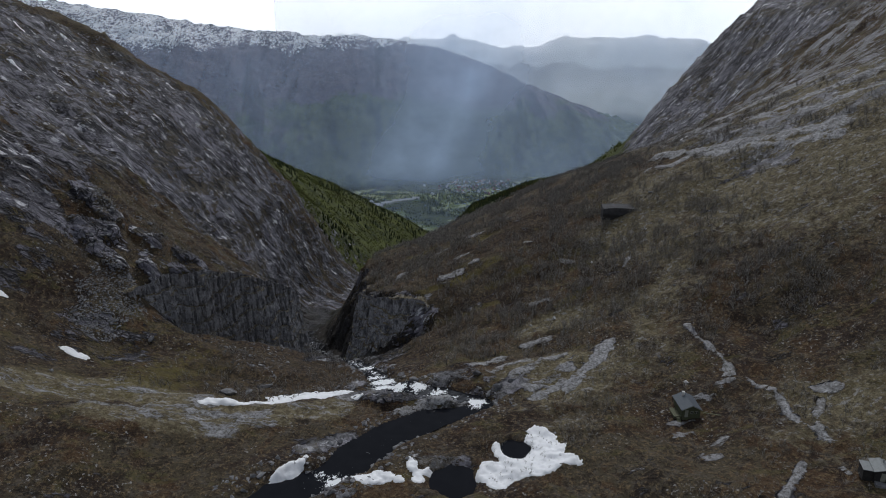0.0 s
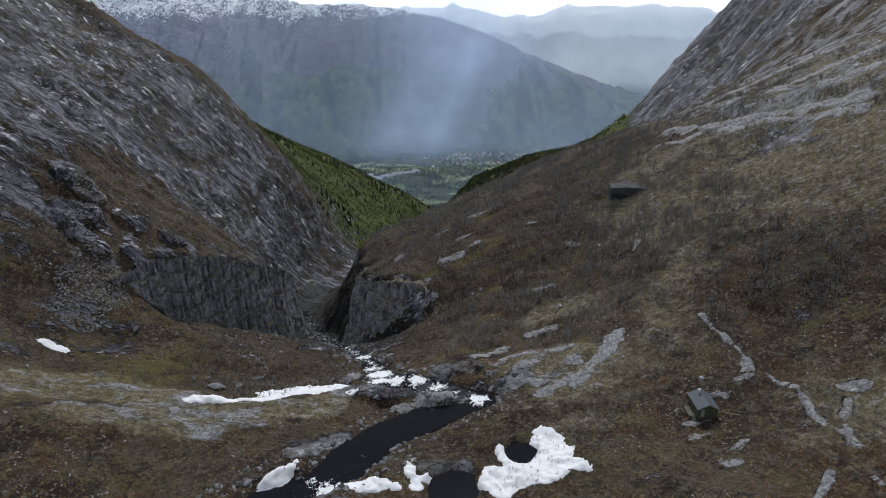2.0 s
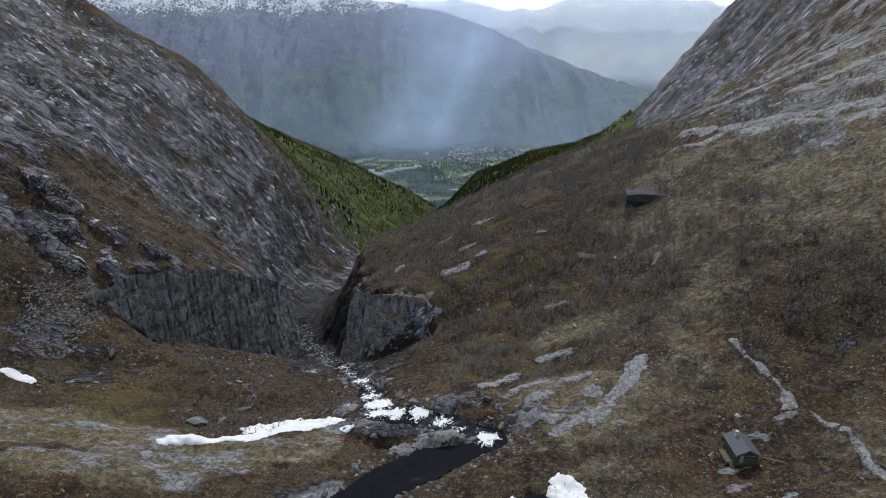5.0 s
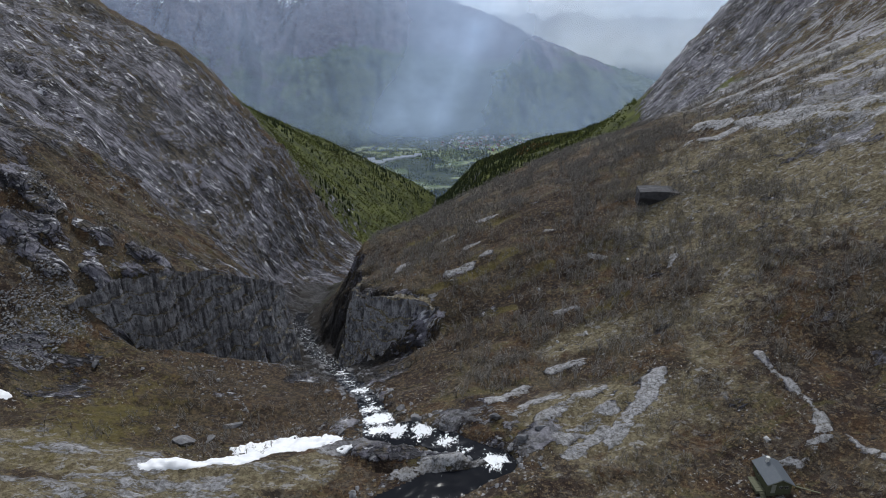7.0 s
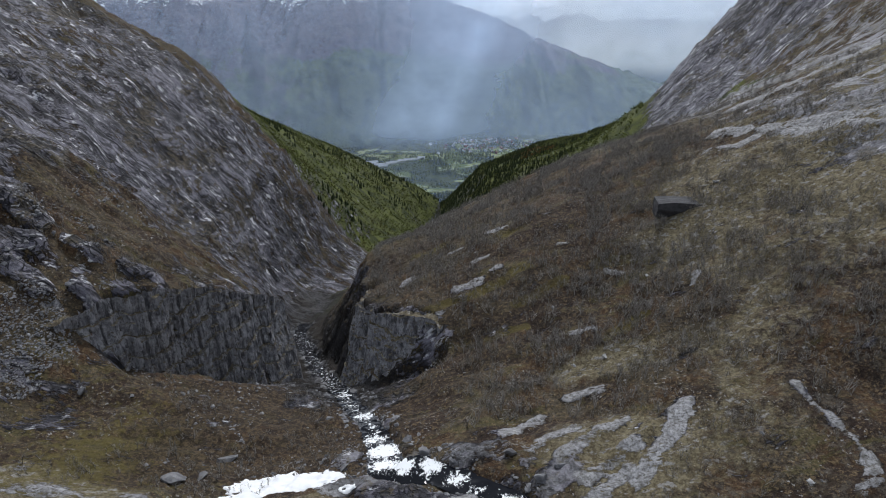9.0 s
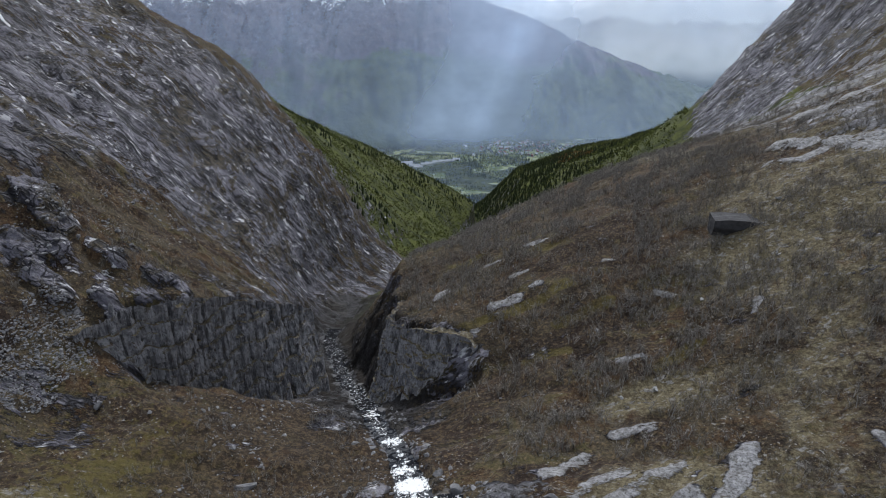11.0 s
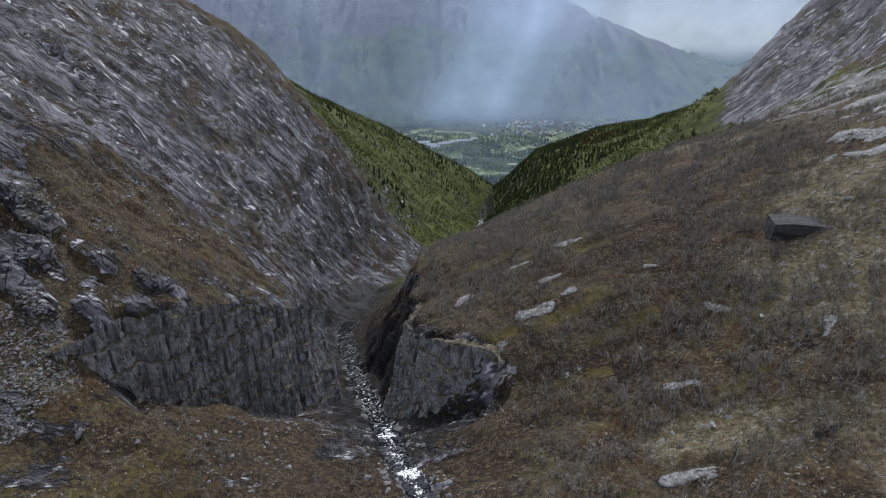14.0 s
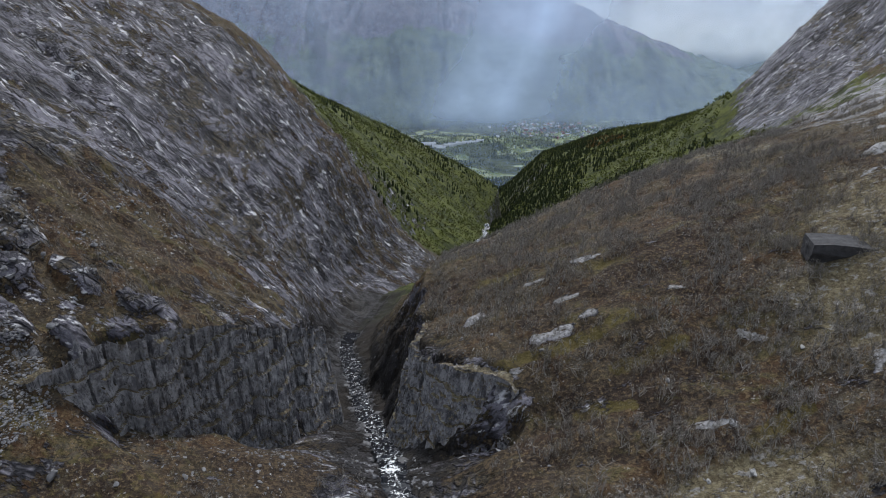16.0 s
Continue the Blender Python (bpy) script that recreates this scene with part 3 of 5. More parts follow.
def cliff_material():
    n = Nodes("columned_cliff")
    down = n.place((0.7, 0.7, 0.06))
    c = n.mix(n.span(n.noise(0.35, 8, 0.74), 0.40, 0.60), (0.135, 0.134, 0.150), (0.37, 0.366, 0.385))
    c = n.mix(n.span(n.noise(0.9, 6, 0.68, down), 0.50, 0.60, 0, 0.6), c, (0.38, 0.378, 0.40))
    c = n.mix(n.span(n.noise(0.8, 6, 0.68, n.place((0.6, 0.6, 0.04), turn=35)), 0.52, 0.60, 0, 0.8), c, (0.042, 0.042, 0.050))
    c = n.mix(n.span(n.noise(2.2, 6, 0.8), 0.56, 0.64, 0, 0.8), c, (0.42, 0.415, 0.41))
    c = n.mix(n.span(n.noise(0.4, 7, 0.72), 0.55, 0.64, 0, 0.7), c, (0.105, 0.080, 0.044))
    c = n.mix(n.math("MULTIPLY", iso_line(n, n.noise(0.5, 3, 0.55, n.place((1, 1, 0.12)), 0.5), 0.014), 0.85), c, (0.014, 0.014, 0.018))
    up = n.tree.nodes.new("ShaderNodeSeparateXYZ")
    n.tree.links.new(n.tree.nodes.new("ShaderNodeNewGeometry").outputs["Normal"], up.inputs[0])
    ledge = n.span(n.math("ADD", up.outputs["Z"], n.math("MULTIPLY", n.noise(0.7, 5, 0.7), 0.7)), 0.90, 1.04)
    c = n.mix(ledge, c, n.mix(n.span(n.noise(0.6, 5, 0.7), 0.4, 0.6), heath_colour(n), lichen_colour(n)))
    return n.done(c, 0.8, n.bump(n.math("ADD", n.noise(0.9, 9, 0.75), n.math("MULTIPLY", n.noise(1.4, 5, 0.6, down), 0.8)), 1.0, 0.8))


def stone_material(name="lichen_stone", shade=1.0):
    n = Nodes(name)
    c = n.mix(n.span(n.noise(0.6, 6, 0.6), 0.35, 0.65), (0.13, 0.132, 0.144), (0.36, 0.36, 0.375))
    c = n.mix(n.math("MULTIPLY", n.random(True), 0.6), c, (0.085, 0.085, 0.092))
    c = n.mix(n.span(n.noise(1.6, 4, 0.6), 0.58, 0.7, 0, 0.6), c, (0.15, 0.14, 0.08))
    if shade > 1:
        c = n.mix(n.span(n.noise(1.1, 6, 0.7), 0.40, 0.58, 0, 0.85), c, (0.50, 0.50, 0.50))
    if shade < 1:
        c = n.mix(0.65 if shade < 0.7 else 0.82, c, (0.022, 0.021, 0.025))
    return n.done(c, 0.85 if shade >= 0.7 else 0.6, n.bump(n.noise(2.5, 6, 0.65), 0.6, 0.2))


def snow_material():
    n = Nodes("old_snow")
    c = n.mix(n.span(n.noise(0.5, 6, 0.6), 0.4, 0.7), (0.95, 0.96, 0.98), (0.86, 0.87, 0.90))
    c = n.mix(n.span(n.noise(1.4, 6, 0.75, None, 1.0), 0.66, 0.76, 0, 0.5), c, (0.45, 0.42, 0.40))
    return n.done(c, 0.6, n.bump(n.noise(1.2, 5, 0.6), 0.4, 0.2))


def water_material():
    n = Nodes("mountain_stream_water")
    churn = n.math("ADD", n.attr("foam"), n.math("ADD", n.math("MULTIPLY", n.noise(0.9, 7, 0.75, n.place((1, 0.7, 0.5)), 0.6), 2.0), -0.5))
    white = n.span(churn, 1.02, 1.16)
    c = n.mix(white, n.mix(n.noise(0.3, 3), (0.006, 0.007, 0.010), (0.014, 0.015, 0.019)), (0.93, 0.95, 0.97))
    n.bsdf.inputs["IOR"].default_value = 1.33
    return n.done(c, n.span(white, 0, 1, 0.06, 0.7), n.bump(n.noise(1.3, 4, 0.6, None, 0.5), 0.3, 0.03), 0.0, 0.16)


def massif_material():
    n = Nodes("far_mountain_side")
    forest = n.mix(n.span(n.noise(0.13, 7, 0.8), 0.42, 0.58), (0.026, 0.040, 0.026), (0.19, 0.23, 0.11))
    forest = n.mix(n.span(n.noise(0.012, 6, 0.7), 0.46, 0.60, 0, 0.6), forest, (0.030, 0.045, 0.030))
    bare = n.mix(n.span(n.noise(0.10, 7, 0.8), 0.41, 0.60), (0.070, 0.056, 0.082), (0.195, 0.165, 0.205))
    bare = n.mix(n.span(n.noise(0.10, 6, 0.8, n.place((0.7, 0.6, 1.5))), 0.56, 0.60, 0, 0.8), bare, (0.44, 0.42, 0.44))
    gully = n.span(n.noise(1.0, 6, 0.68, n.place((0.010, 0.0022, 0.0022), turn=8), 0.5), 0.51, 0.60, 0, 0.6)
    bare, forest = n.mix(gully, bare, (0.034, 0.030, 0.036)), n.mix(gully, forest, (0.016, 0.022, 0.019))
    c = n.mix(n.span(n.math("ADD", n.attr("bare"), n.math("ADD", n.math("MULTIPLY", n.noise(0.006, 6, 0.65), 0.7), n.math("MULTIPLY", n.noise(0.05, 6, 0.75), 0.3))), 0.92, 1.10), forest, bare)
    snow = n.math("ADD", n.attr("snow"), n.math("ADD", n.math("MULTIPLY", n.noise(0.014, 5, 0.6, n.place((1, 0.35, 1))), 0.3), n.math("MULTIPLY", n.noise(0.085, 6, 0.78, n.place((1, 0.4, 1)), 0.3), 0.7)))
    c = n.mix(n.span(snow, 1.06, 1.12), c, (0.93, 0.94, 0.96))
    return n.done(c, 0.95, n.bump(n.math("ADD", n.noise(0.05, 8, 0.75), n.math("MULTIPLY", n.noise(0.010, 5, 0.6), 3.0)), 1.0, 7.0))


def foliage(name, dark, light, hue):
    n = Nodes(name)
    c = n.mix(n.random(True), dark, light)
    c = n.mix(n.span(n.noise(0.012, 3, 0.6), 0.5, 0.7, 0, 0.7), c, hue)
    return n.done(c, 0.9, None, 0.0, 0.2)


def bark_material():
    n = Nodes("birch_bark")
    c = n.mix(n.random(True), (0.16, 0.14, 0.125), (0.48, 0.455, 0.43))
    c = n.mix(n.span(n.noise(3.0, 4), 0.5, 0.7, 0, 0.6), c, (0.045, 0.036, 0.032))
    return n.done(c, 0.85)


def painted(name, colour, worn, rough=0.6, metal=0.0, scale=2.0):
    n = Nodes(name)
    c = n.mix(n.span(n.noise(scale, 6, 0.65), 0.42, 0.72, 0, 0.7), colour, worn)
    return n.done(c, rough, n.bump(n.noise(scale * 4, 4), 0.2, 0.03), metal)


ground_mat, cliff_mat, stone_mat = ground_material(), cliff_material(), stone_material()
dark_stone_mat = stone_material("wet_stone", 0.5)
block_mat = stone_material("dark_block", 0.7)
pale_stone_mat = stone_material("pale_lichen_stone", 1.5)
snow_mat, water_mat, massif_mat = snow_material(), water_material(), massif_material()
bark_mat = bark_material()
conifer_mat = foliage("spruce_needles", (0.020, 0.030, 0.014), (0.060, 0.076, 0.030), (0.034, 0.050, 0.022))
leaf_mat = foliage("young_birch_leaves", (0.060, 0.072, 0.020), (0.170, 0.190, 0.050), (0.100, 0.092, 0.032))
rust_mat = foliage("budding_birch_leaves", (0.11, 0.060, 0.018), (0.20, 0.115, 0.035), (0.14, 0.08, 0.02))
twig_mat = foliage("bare_twigs", (0.050, 0.042, 0.038), (0.42, 0.40, 0.37), (0.22, 0.20, 0.175))
roof_mat = painted("roofing_felt", (0.085, 0.10, 0.12), (0.11, 0.125, 0.14), 0.7)
tin_mat = painted("zinc_roof", (0.27, 0.285, 0.285), (0.19, 0.20, 0.20), 0.75, 0.0)
green_paint = painted("dark_green_boards", (0.070, 0.080, 0.042), (0.10, 0.105, 0.062), 0.8)
dark_paint = painted("tarred_boards", (0.022, 0.021, 0.022), (0.05, 0.045, 0.04), 0.85)
deck_mat = painted("grey_planks", (0.14, 0.145, 0.09), (0.09, 0.085, 0.06), 0.85)
white_paint = painted("white_paint", (0.72, 0.72, 0.70), (0.55, 0.55, 0.52), 0.6)
trim_mat = painted("trim_paint", (0.30, 0.31, 0.26), (0.2, 0.2, 0.17), 0.7)
glass_mat = painted("dark_window_glass", (0.012, 0.014, 0.016), (0.02, 0.022, 0.026), 0.08)
tile_mats = [painted(nm, a, b, 0.8) for nm, a, b in (("slate_roof", (0.09, 0.09, 0.10), (0.14, 0.14, 0.15)), ("red_tile_roof", (0.22, 0.08, 0.05), (0.16, 0.07, 0.05)), ("light_steel_roof", (0.50, 0.51, 0.52), (0.40, 0.41, 0.42)))]
wall_mats = [white_paint, painted("ochre_paint", (0.50, 0.36, 0.16), (0.4, 0.3, 0.15)), painted("barn_red_paint", (0.25, 0.05, 0.04), (0.2, 0.06, 0.05))]


# ---- ground, far mountains ----
def slope_of(gx, gy, gz):
    return np.hypot(np.gradient(gz, gx[0], axis=1), np.gradient(gz, gy[:, 0], axis=0))


def ground_masks(gx, gy, gz):
    slope = slope_of(gx, gy, gz)
    shoulder, rim, river = along(LEFT_SHOULDER, gy)[0], along(CLIFF_RIM, gy)[0], along(RIVER, gy)[0]
    bench, upper, crest = along(RIGHT_BENCH, gy)[0], along(RIGHT_UPPER, gy)[0], along(RIGHT_CLIFF, gy)[0]
    d, level, half = stream_near(gx, gy)
    patch = fbm(gx / 55, gy / 55, 3, 71)
    rock = 0.15 + 0.42 * smooth(0.9, 1.7, slope)
    left_side = (gx < river) * (1 - smooth(650, 740, gy - 0.25 * gx))
    ledge = np.exp(-((gx - shoulder - 18) / 16) ** 2) * smooth(200, 225, gy) * (1 - smooth(290, 340, gy))
    rock = np.maximum(rock, left_side * (0.33 + 0.42 * smooth(14, -14, gx - shoulder) + 0.24 * patch) * smooth(180, 230, gy))
    rock = np.maximum(rock, left_side * smooth(285, 330, gy) * (0.66 + 0.2 * patch))
    rock = rock - 0.34 * ledge * (gx < along(CLIFF_RIM, gy)[0] + 2)
    rock = np.maximum(rock, (gx < shoulder + 5) * (0.40 + 0.2 * patch) * (1 - smooth(180, 220, gy)))
    rock = np.maximum(rock, smooth(-10, 30, gx - upper) * smooth(520, 640, gy) * (1 - smooth(1100, 1500, gy)) * 0.92)
    rock = np.maximum(rock, smooth(125, 155, gx) * smooth(215, 250, gy) * (0.47 + 0.15 * patch + 0.55 * (ridged((gy + 0.45 * gx) / 30, gx / 110, 3, 73) - 0.55)) * (1 - smooth(560, 640, gy)))
    rock = np.maximum(rock, strip_mask(gx, gy, LEFT_STRIP, 4) * (0.36 + 0.40 * fbm(gx / 9, gy / 5, 3, 77)))
    rock = np.maximum(rock, strip_mask(gx, gy, SLABS, 1.6) * 0.66)
    rock = np.maximum(rock, strip_mask(gx, gy, SLABS, 5.0) * 0.22)
    rock = np.maximum(rock, strip_mask(gx, gy, LEDGES, 1.5) * 0.74)
    rock = np.maximum(rock, np.maximum(strip_mask(gx, gy, RAMPS, 6.0) * 0.60, strip_mask(gx, gy, UPPER_SLABS, 4.0) * 0.72))
    rock = np.maximum(rock, strip_mask(gx, gy, CRAGS, 2.0) * 0.75)
    rock = np.maximum(rock, strip_mask(gx, gy, OUTCROPS, 1.6) * 0.64)
    rock = np.maximum(rock, smooth(-66, -84, gx) * smooth(150, 175, gy) * (1 - smooth(255, 275, gy)) * (0.34 + 0.45 * fbm(gx / 8, gy / 8, 4, 79)))
    rock = np.maximum(rock, strip_mask(gx, gy, GRAVEL_BARS, 3.0) * 0.60)
    rock = np.maximum(rock, np.maximum(strip_mask(gx, gy, SHELF, 2.5), strip_mask(gx, gy, [(0, 147.4, 19, 150, 0.9)], 1.2)) * 0.85)
    rock = np.maximum(rock, (1 - smooth(half * 1.2, half * 2.2 + 6, d)) * 0.55 * smooth(140, 158, gy))
    rock = np.maximum(rock, smooth(10, -4, gx - along(GORGE_RIM, gy)[0]) * smooth(-40, -10, gx - river + 26 * smooth(226, 234, gy)) * smooth(195, 215, gy) * (1 - smooth(275, 300, gy)) * 0.6)
    green = smooth(650, 760, gy - 0.25 * gx) * (gx < river + 30) * smooth(20, -30, gz) + smooth(400, 470, gy) * (gx >= river) * (1 - smooth(-60, 10, gx - crest))
    green = np.maximum(np.clip(green, 0, 1) * (1 - 0.5 * smooth(0.55, 0.9, rock)), smooth(1500, 1700, gy))
    rock = rock * (1 - 0.9 * smooth(1400, 1700, gy))
    pale = 0.24 + (0.09 + 0.5 * patch) * smooth(55, 90, gx) + 0.20 * smooth(65, 115, gx) * smooth(140, 190, gy) * (1 - smooth(380, 460, gy)) + 0.75 * np.exp(-((gx - 55) / 14) ** 2 - ((gy - 197) / 7) ** 2)
    pale = pale + 0.3 * np.exp(-((gx - 42) / 16) ** 2 - ((gy - 132) / 14) ** 2) + 0.15 * fbm(gx / 30, gy / 30, 3, 75)
    pale = pale + 0.75 * np.exp(-((gx - 48) / 17) ** 2 - ((gy - 161) / 13) ** 2) + 0.5 * strip_mask(gx, gy, LEFT_STRIP, 5)
    moss = 0.25 + 0.34 * smooth(-22, -46, gx) * smooth(120, 140, gy) * (1 - smooth(215, 235, gy)) * (0.6 + patch) + 0.15 * strip_mask(gx, gy, SLABS, 5.0) + 0.55 * strip_mask(gx, gy, MOSS_STRIPS, 2.0) + 0.2 * smooth(60, 20, gx + 100) * (gy < 240) * patch
    meadow = smooth(-590, -606, gz) * smooth(2000, 2300, gy)
    # wet close to the stream; the wide reach in the gorge paints its shade
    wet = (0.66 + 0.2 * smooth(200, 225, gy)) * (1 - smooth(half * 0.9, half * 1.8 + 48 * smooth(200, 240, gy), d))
    # darker brown patches over the hollow and part of the hump
    heather = 0.28 + 0.38 * smooth(-80, -52, gx) * (1 - smooth(-8, 14, gx)) * smooth(152, 170, gy) * (1 - smooth(226, 240, gy)) + 0.25 * smooth(-20, 10, gx) * (1 - smooth(60, 95, gx)) * smooth(185, 215, gy) * (1 - smooth(300, 420, gy))
    return {"heather": heather, "rock": rock, "green": green, "pale": pale, "moss": moss, "meadow": meadow, "wet": wet, "slab": np.maximum(0.35 * strip_mask(gx, gy, RAMPS, 6.0), 0.8 * strip_mask(gx, gy, UPPER_SLABS, 3.0)) + np.maximum(strip_mask(gx, gy, SLABS, 1.5), np.maximum(strip_mask(gx, gy, LEDGES + OUTCROPS, 1.0), 0.55 * strip_mask(gx, gy, GRAVEL_BARS, 2.0))) + 0.8 * strip_mask(gx, gy, LEFT_STRIP, 6) + strip_mask(gx, gy, [(0, 147.4, 19, 150, 0.9)], 1.2) + 0.6 * smooth(125, 155, gx) * smooth(215, 250, gy) * (1 - smooth(560, 640, gy))}


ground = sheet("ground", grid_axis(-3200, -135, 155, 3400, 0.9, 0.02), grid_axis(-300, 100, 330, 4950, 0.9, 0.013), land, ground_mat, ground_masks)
tagged(ground, "brown heath and grey rock valley floor with steep sides", "ground", kind="structure")


def massif_height(x, y):
    crest = np.interp(x, [-2900, -1950, -857, -35, 400, 770, 1150, 1690, 2300], [380, 300, 150, 110, 45, -110, -265, -430, -600])
    foot = np.interp(x, [-1500, -300, 300, 900, 2300], [3000, 3090, 3290, 3380, 3450])
    u = np.clip((y - foot) / (4080 - foot), 0, 1.3)
    v = np.clip(u, 0, 1)
    rise = 1 - (1 - v) ** 1.55 - 0.25 * np.clip(u - 1, 0, 1)
    gully = ridged((x + 70 * fbm(x / 260, y / 260, 3, 5)) / 420 + y / 2600, y / 1500, 5, 41)
    knobs = fbm(x / 50, y / 50, 4, 44)
    return -640 + (crest + 640) * rise + np.sin(v * math.pi) * 190 * (gully - 0.62) + (10 + 14 * v) * knobs


def massif_masks(gx, gy, gz):
    hi = gz + 60 * fbm(gx / 260, gy / 260, 3, 47)
    return {"snow": 0.60 * smooth(-200, 130, hi - 0.02 * gx), "bare": 0.15 + 0.6 * smooth(-330, -120, hi + 0.10 * gx) * (1 - 0.25 * smooth(300, 900, gx)) + 0.35 * smooth(-100, -700, gx)}


massif = sheet("mountain_1", np.arange(-2900, 2300, 14.0), np.arange(2990, 4200, 8.0), massif_height, massif_mat, massif_masks)
tagged(massif, "broad forested mountain with patchy snow on its flat top", "mountain", kind="structure")


def range_height(x, y):
    u = np.clip((y - 4260) / 540, 0, 1)
    peaks = 95 + 170 * (ridged(x / 520 + 0.3, y / 3000, 4, 61) - 0.55)
    return -640 + (peaks + 640) * (1 - (1 - u) ** 1.9) + 90 * (ridged(x / 190, y / 190, 5, 64) - 0.6) * u * (1 - 0.6 * u)


def range_masks(gx, gy, gz):
    return {"snow": 0.95 * smooth(-190, 20, gz + 60 * fbm(gx / 120, gy / 120, 3, 67)), "bare": 0.2 + 0.6 * smooth(-300, -150, gz)}


far_range = sheet("mountain_2", np.arange(-900, 3300, 16.0), np.arange(4260, 4810, 8.0), range_height, massif_mat, range_masks)
tagged(far_range, "distant mountain range under spring snow", "mountain", kind="structure")


# ---- mesh helpers ----
def mesh_from(name, co, faces, material, smooth_shade=False, attributes=None):
    me = bpy.data.meshes.new(name)
    me.from_pydata([tuple(c) for c in co], [], [tuple(int(i) for i in f) for f in faces])
    for key, value in (attributes or {}).items():
        me.attributes.new(key, "FLOAT", "POINT").data.foreach_set("value", np.asarray(value, np.float32))
    if smooth_shade:
        me.polygons.foreach_set("use_smooth", np.ones(len(me.polygons), bool))
    me.materials.append(material)
    return me


def triangles(name, co, tris, material):
    """A mesh of many triangles from arrays."""
    me = bpy.data.meshes.new(name)
    me.vertices.add(len(co))
    me.vertices.foreach_set("co", np.asarray(co, np.float32).ravel())
    me.loops.add(tris.size)
    me.loops.foreach_set("vertex_index", tris.ravel().astype(np.int32))
    me.polygons.add(len(tris))
    me.polygons.foreach_set("loop_start", np.arange(0, tris.size, 3))
    me.update(calc_edges=True)
    me.shade_flat()
    me.materials.append(material)
    return me


def part(name, bm, material, parent=None, label=""):
    """Links a bmesh as one mesh object under a thing or a part."""
    me = bpy.data.meshes.new(name)
    bm.to_mesh(me)
    bm.free()
    me.materials.append(material)
    ob = new(name, me)
    ob.parent = parent
    return tagged(ob, label)


def box(x0, y0, z0, x1, y1, z1, bevel=0.0):
    bm = bmesh.new()
    bmesh.ops.create_cube(bm, size=1)
    bmesh.ops.transform(bm, verts=bm.verts, matrix=Matrix.Translation(((x0 + x1) / 2, (y0 + y1) / 2, (z0 + z1) / 2)) @ Matrix.Diagonal((x1 - x0, y1 - y0, z1 - z0, 1)))
    if bevel:
        bmesh.ops.bevel(bm, geom=bm.edges[:], offset=bevel, segments=1, affect="EDGES")
    return bm


def at_ground(x, y):
    return float(land(np.array([x]), np.array([y]))[0])


def empty(name, m, label, category, group=""):
    ob = new(name)
    ob.matrix_world = m
    return tagged(ob, label, category, group)


# ---- the cliffs of the gorge ----
def cliff(name, stations, label, seed, step=0.4):
    """A columned rock face between a rim and a foot: stations of (x, y, z, foot x, foot y, foot z)."""
    st = np.array(stations, float)
    run = np.r_[0, np.cumsum(np.hypot(*np.diff((st[:, :2] + st[:, 3:5]) / 2, axis=0).T))]
    s = np.arange(0, run[-1], step)
    k = [np.interp(s, run, st[:, c]) for c in range(6)]
    for c in range(6):
        for _ in range(40):
            k[c][1:-1] = (k[c][:-2] + 2 * k[c][1:-1] + k[c][2:]) / 4
    px, py, top, fx, fy, low = k
    tx, ty = np.gradient((px + fx) / 2), np.gradient((py + fy) / 2)
    ln = np.hypot(tx, ty)
    nx, ny = ty / ln, -tx / ln
    rows = 100
    v = np.linspace(0, 1, rows)[:, None]
    top = top + 1.0 * fbm(s / 6, 0 * s, 3, seed) + 0.5 * fbm(s / 1.5, 0 * s, 2, seed + 1)
    low = low - 5
    z = top + (low - top) * v
    bulge = v ** 1.3
    bx, by = px + (fx - px) * bulge, py + (fy - py) * bulge
    bend = s + 1.6 * fbm(s / 7 + 0 * z, z / 16, 3, seed + 3)
    groove = ridged(bend / 5.5, z / 70 + seed, 1, seed + 2) ** 7 * smooth(0.35, 0.6, value_noise(s / 9 + 0 * z, z / 22, seed + 6))
    thin = ridged(bend / 2.1, z / 45 + seed, 2, seed + 4) ** 5
    faces = fbm(bend / 4.2, z / 38, 3, seed + 5)
    lumps = fbm(s / 11 + 0 * z, z / 13, 4, seed + 7)
    col = bend / 2.6 + 0.6 * fbm(bend / 9, z / 40, 2, seed + 11)
    tier = np.floor(z / 9 + 1.3 * value_noise(np.floor(col), 0 * z, seed + 12))
    pillar = hash2(np.floor(col).astype(np.int64), tier.astype(np.int64), seed + 10) - 0.5
    slot = smooth(0.10, 0.0, np.mod(col, 1)) * (hash2(np.floor(col).astype(np.int64), 0 * tier.astype(np.int64), seed + 14) > 0.45)
    fine = fbm(s / 0.9 + 0 * z, z / 1.8, 3, seed + 8)
    joint = np.mod((z + 3.5 * fbm(s / 7 + 0 * z, z / 30, 2, seed + 9)) / 7.3, 1)
    off = 0.7 - 1.8 * groove - 0.5 * thin + 1.1 * faces + 1.2 * lumps + 0.5 * fine + 1.5 * pillar - 1.6 * slot - 0.35 * (joint < 0.07) + 0.25 * smooth(0.1, 0.9, joint)
    off = np.where(v < 0.03, -6.5 + 6.5 * v / 0.03, off)
    z = np.where(v < 0.03, top - 1.6, z)
    taper = smooth(0, 5, s) * smooth(0, 5, run[-1] - s)
    off = off * taper - 2.5 * (1 - taper)
    cx_, cy_ = bx + nx * off, by + ny * off
    z = np.where(v < 0.03, land(cx_, cy_) - 0.4, z)
    co = np.stack([cx_, cy_, z], -1)
    n = len(s)
    idx = np.arange(rows * n).reshape(rows, n)
    f = np.stack([idx[:-1, :-1], idx[:-1, 1:], idx[1:, 1:], idx[1:, :-1]], -1).reshape(-1, 4)
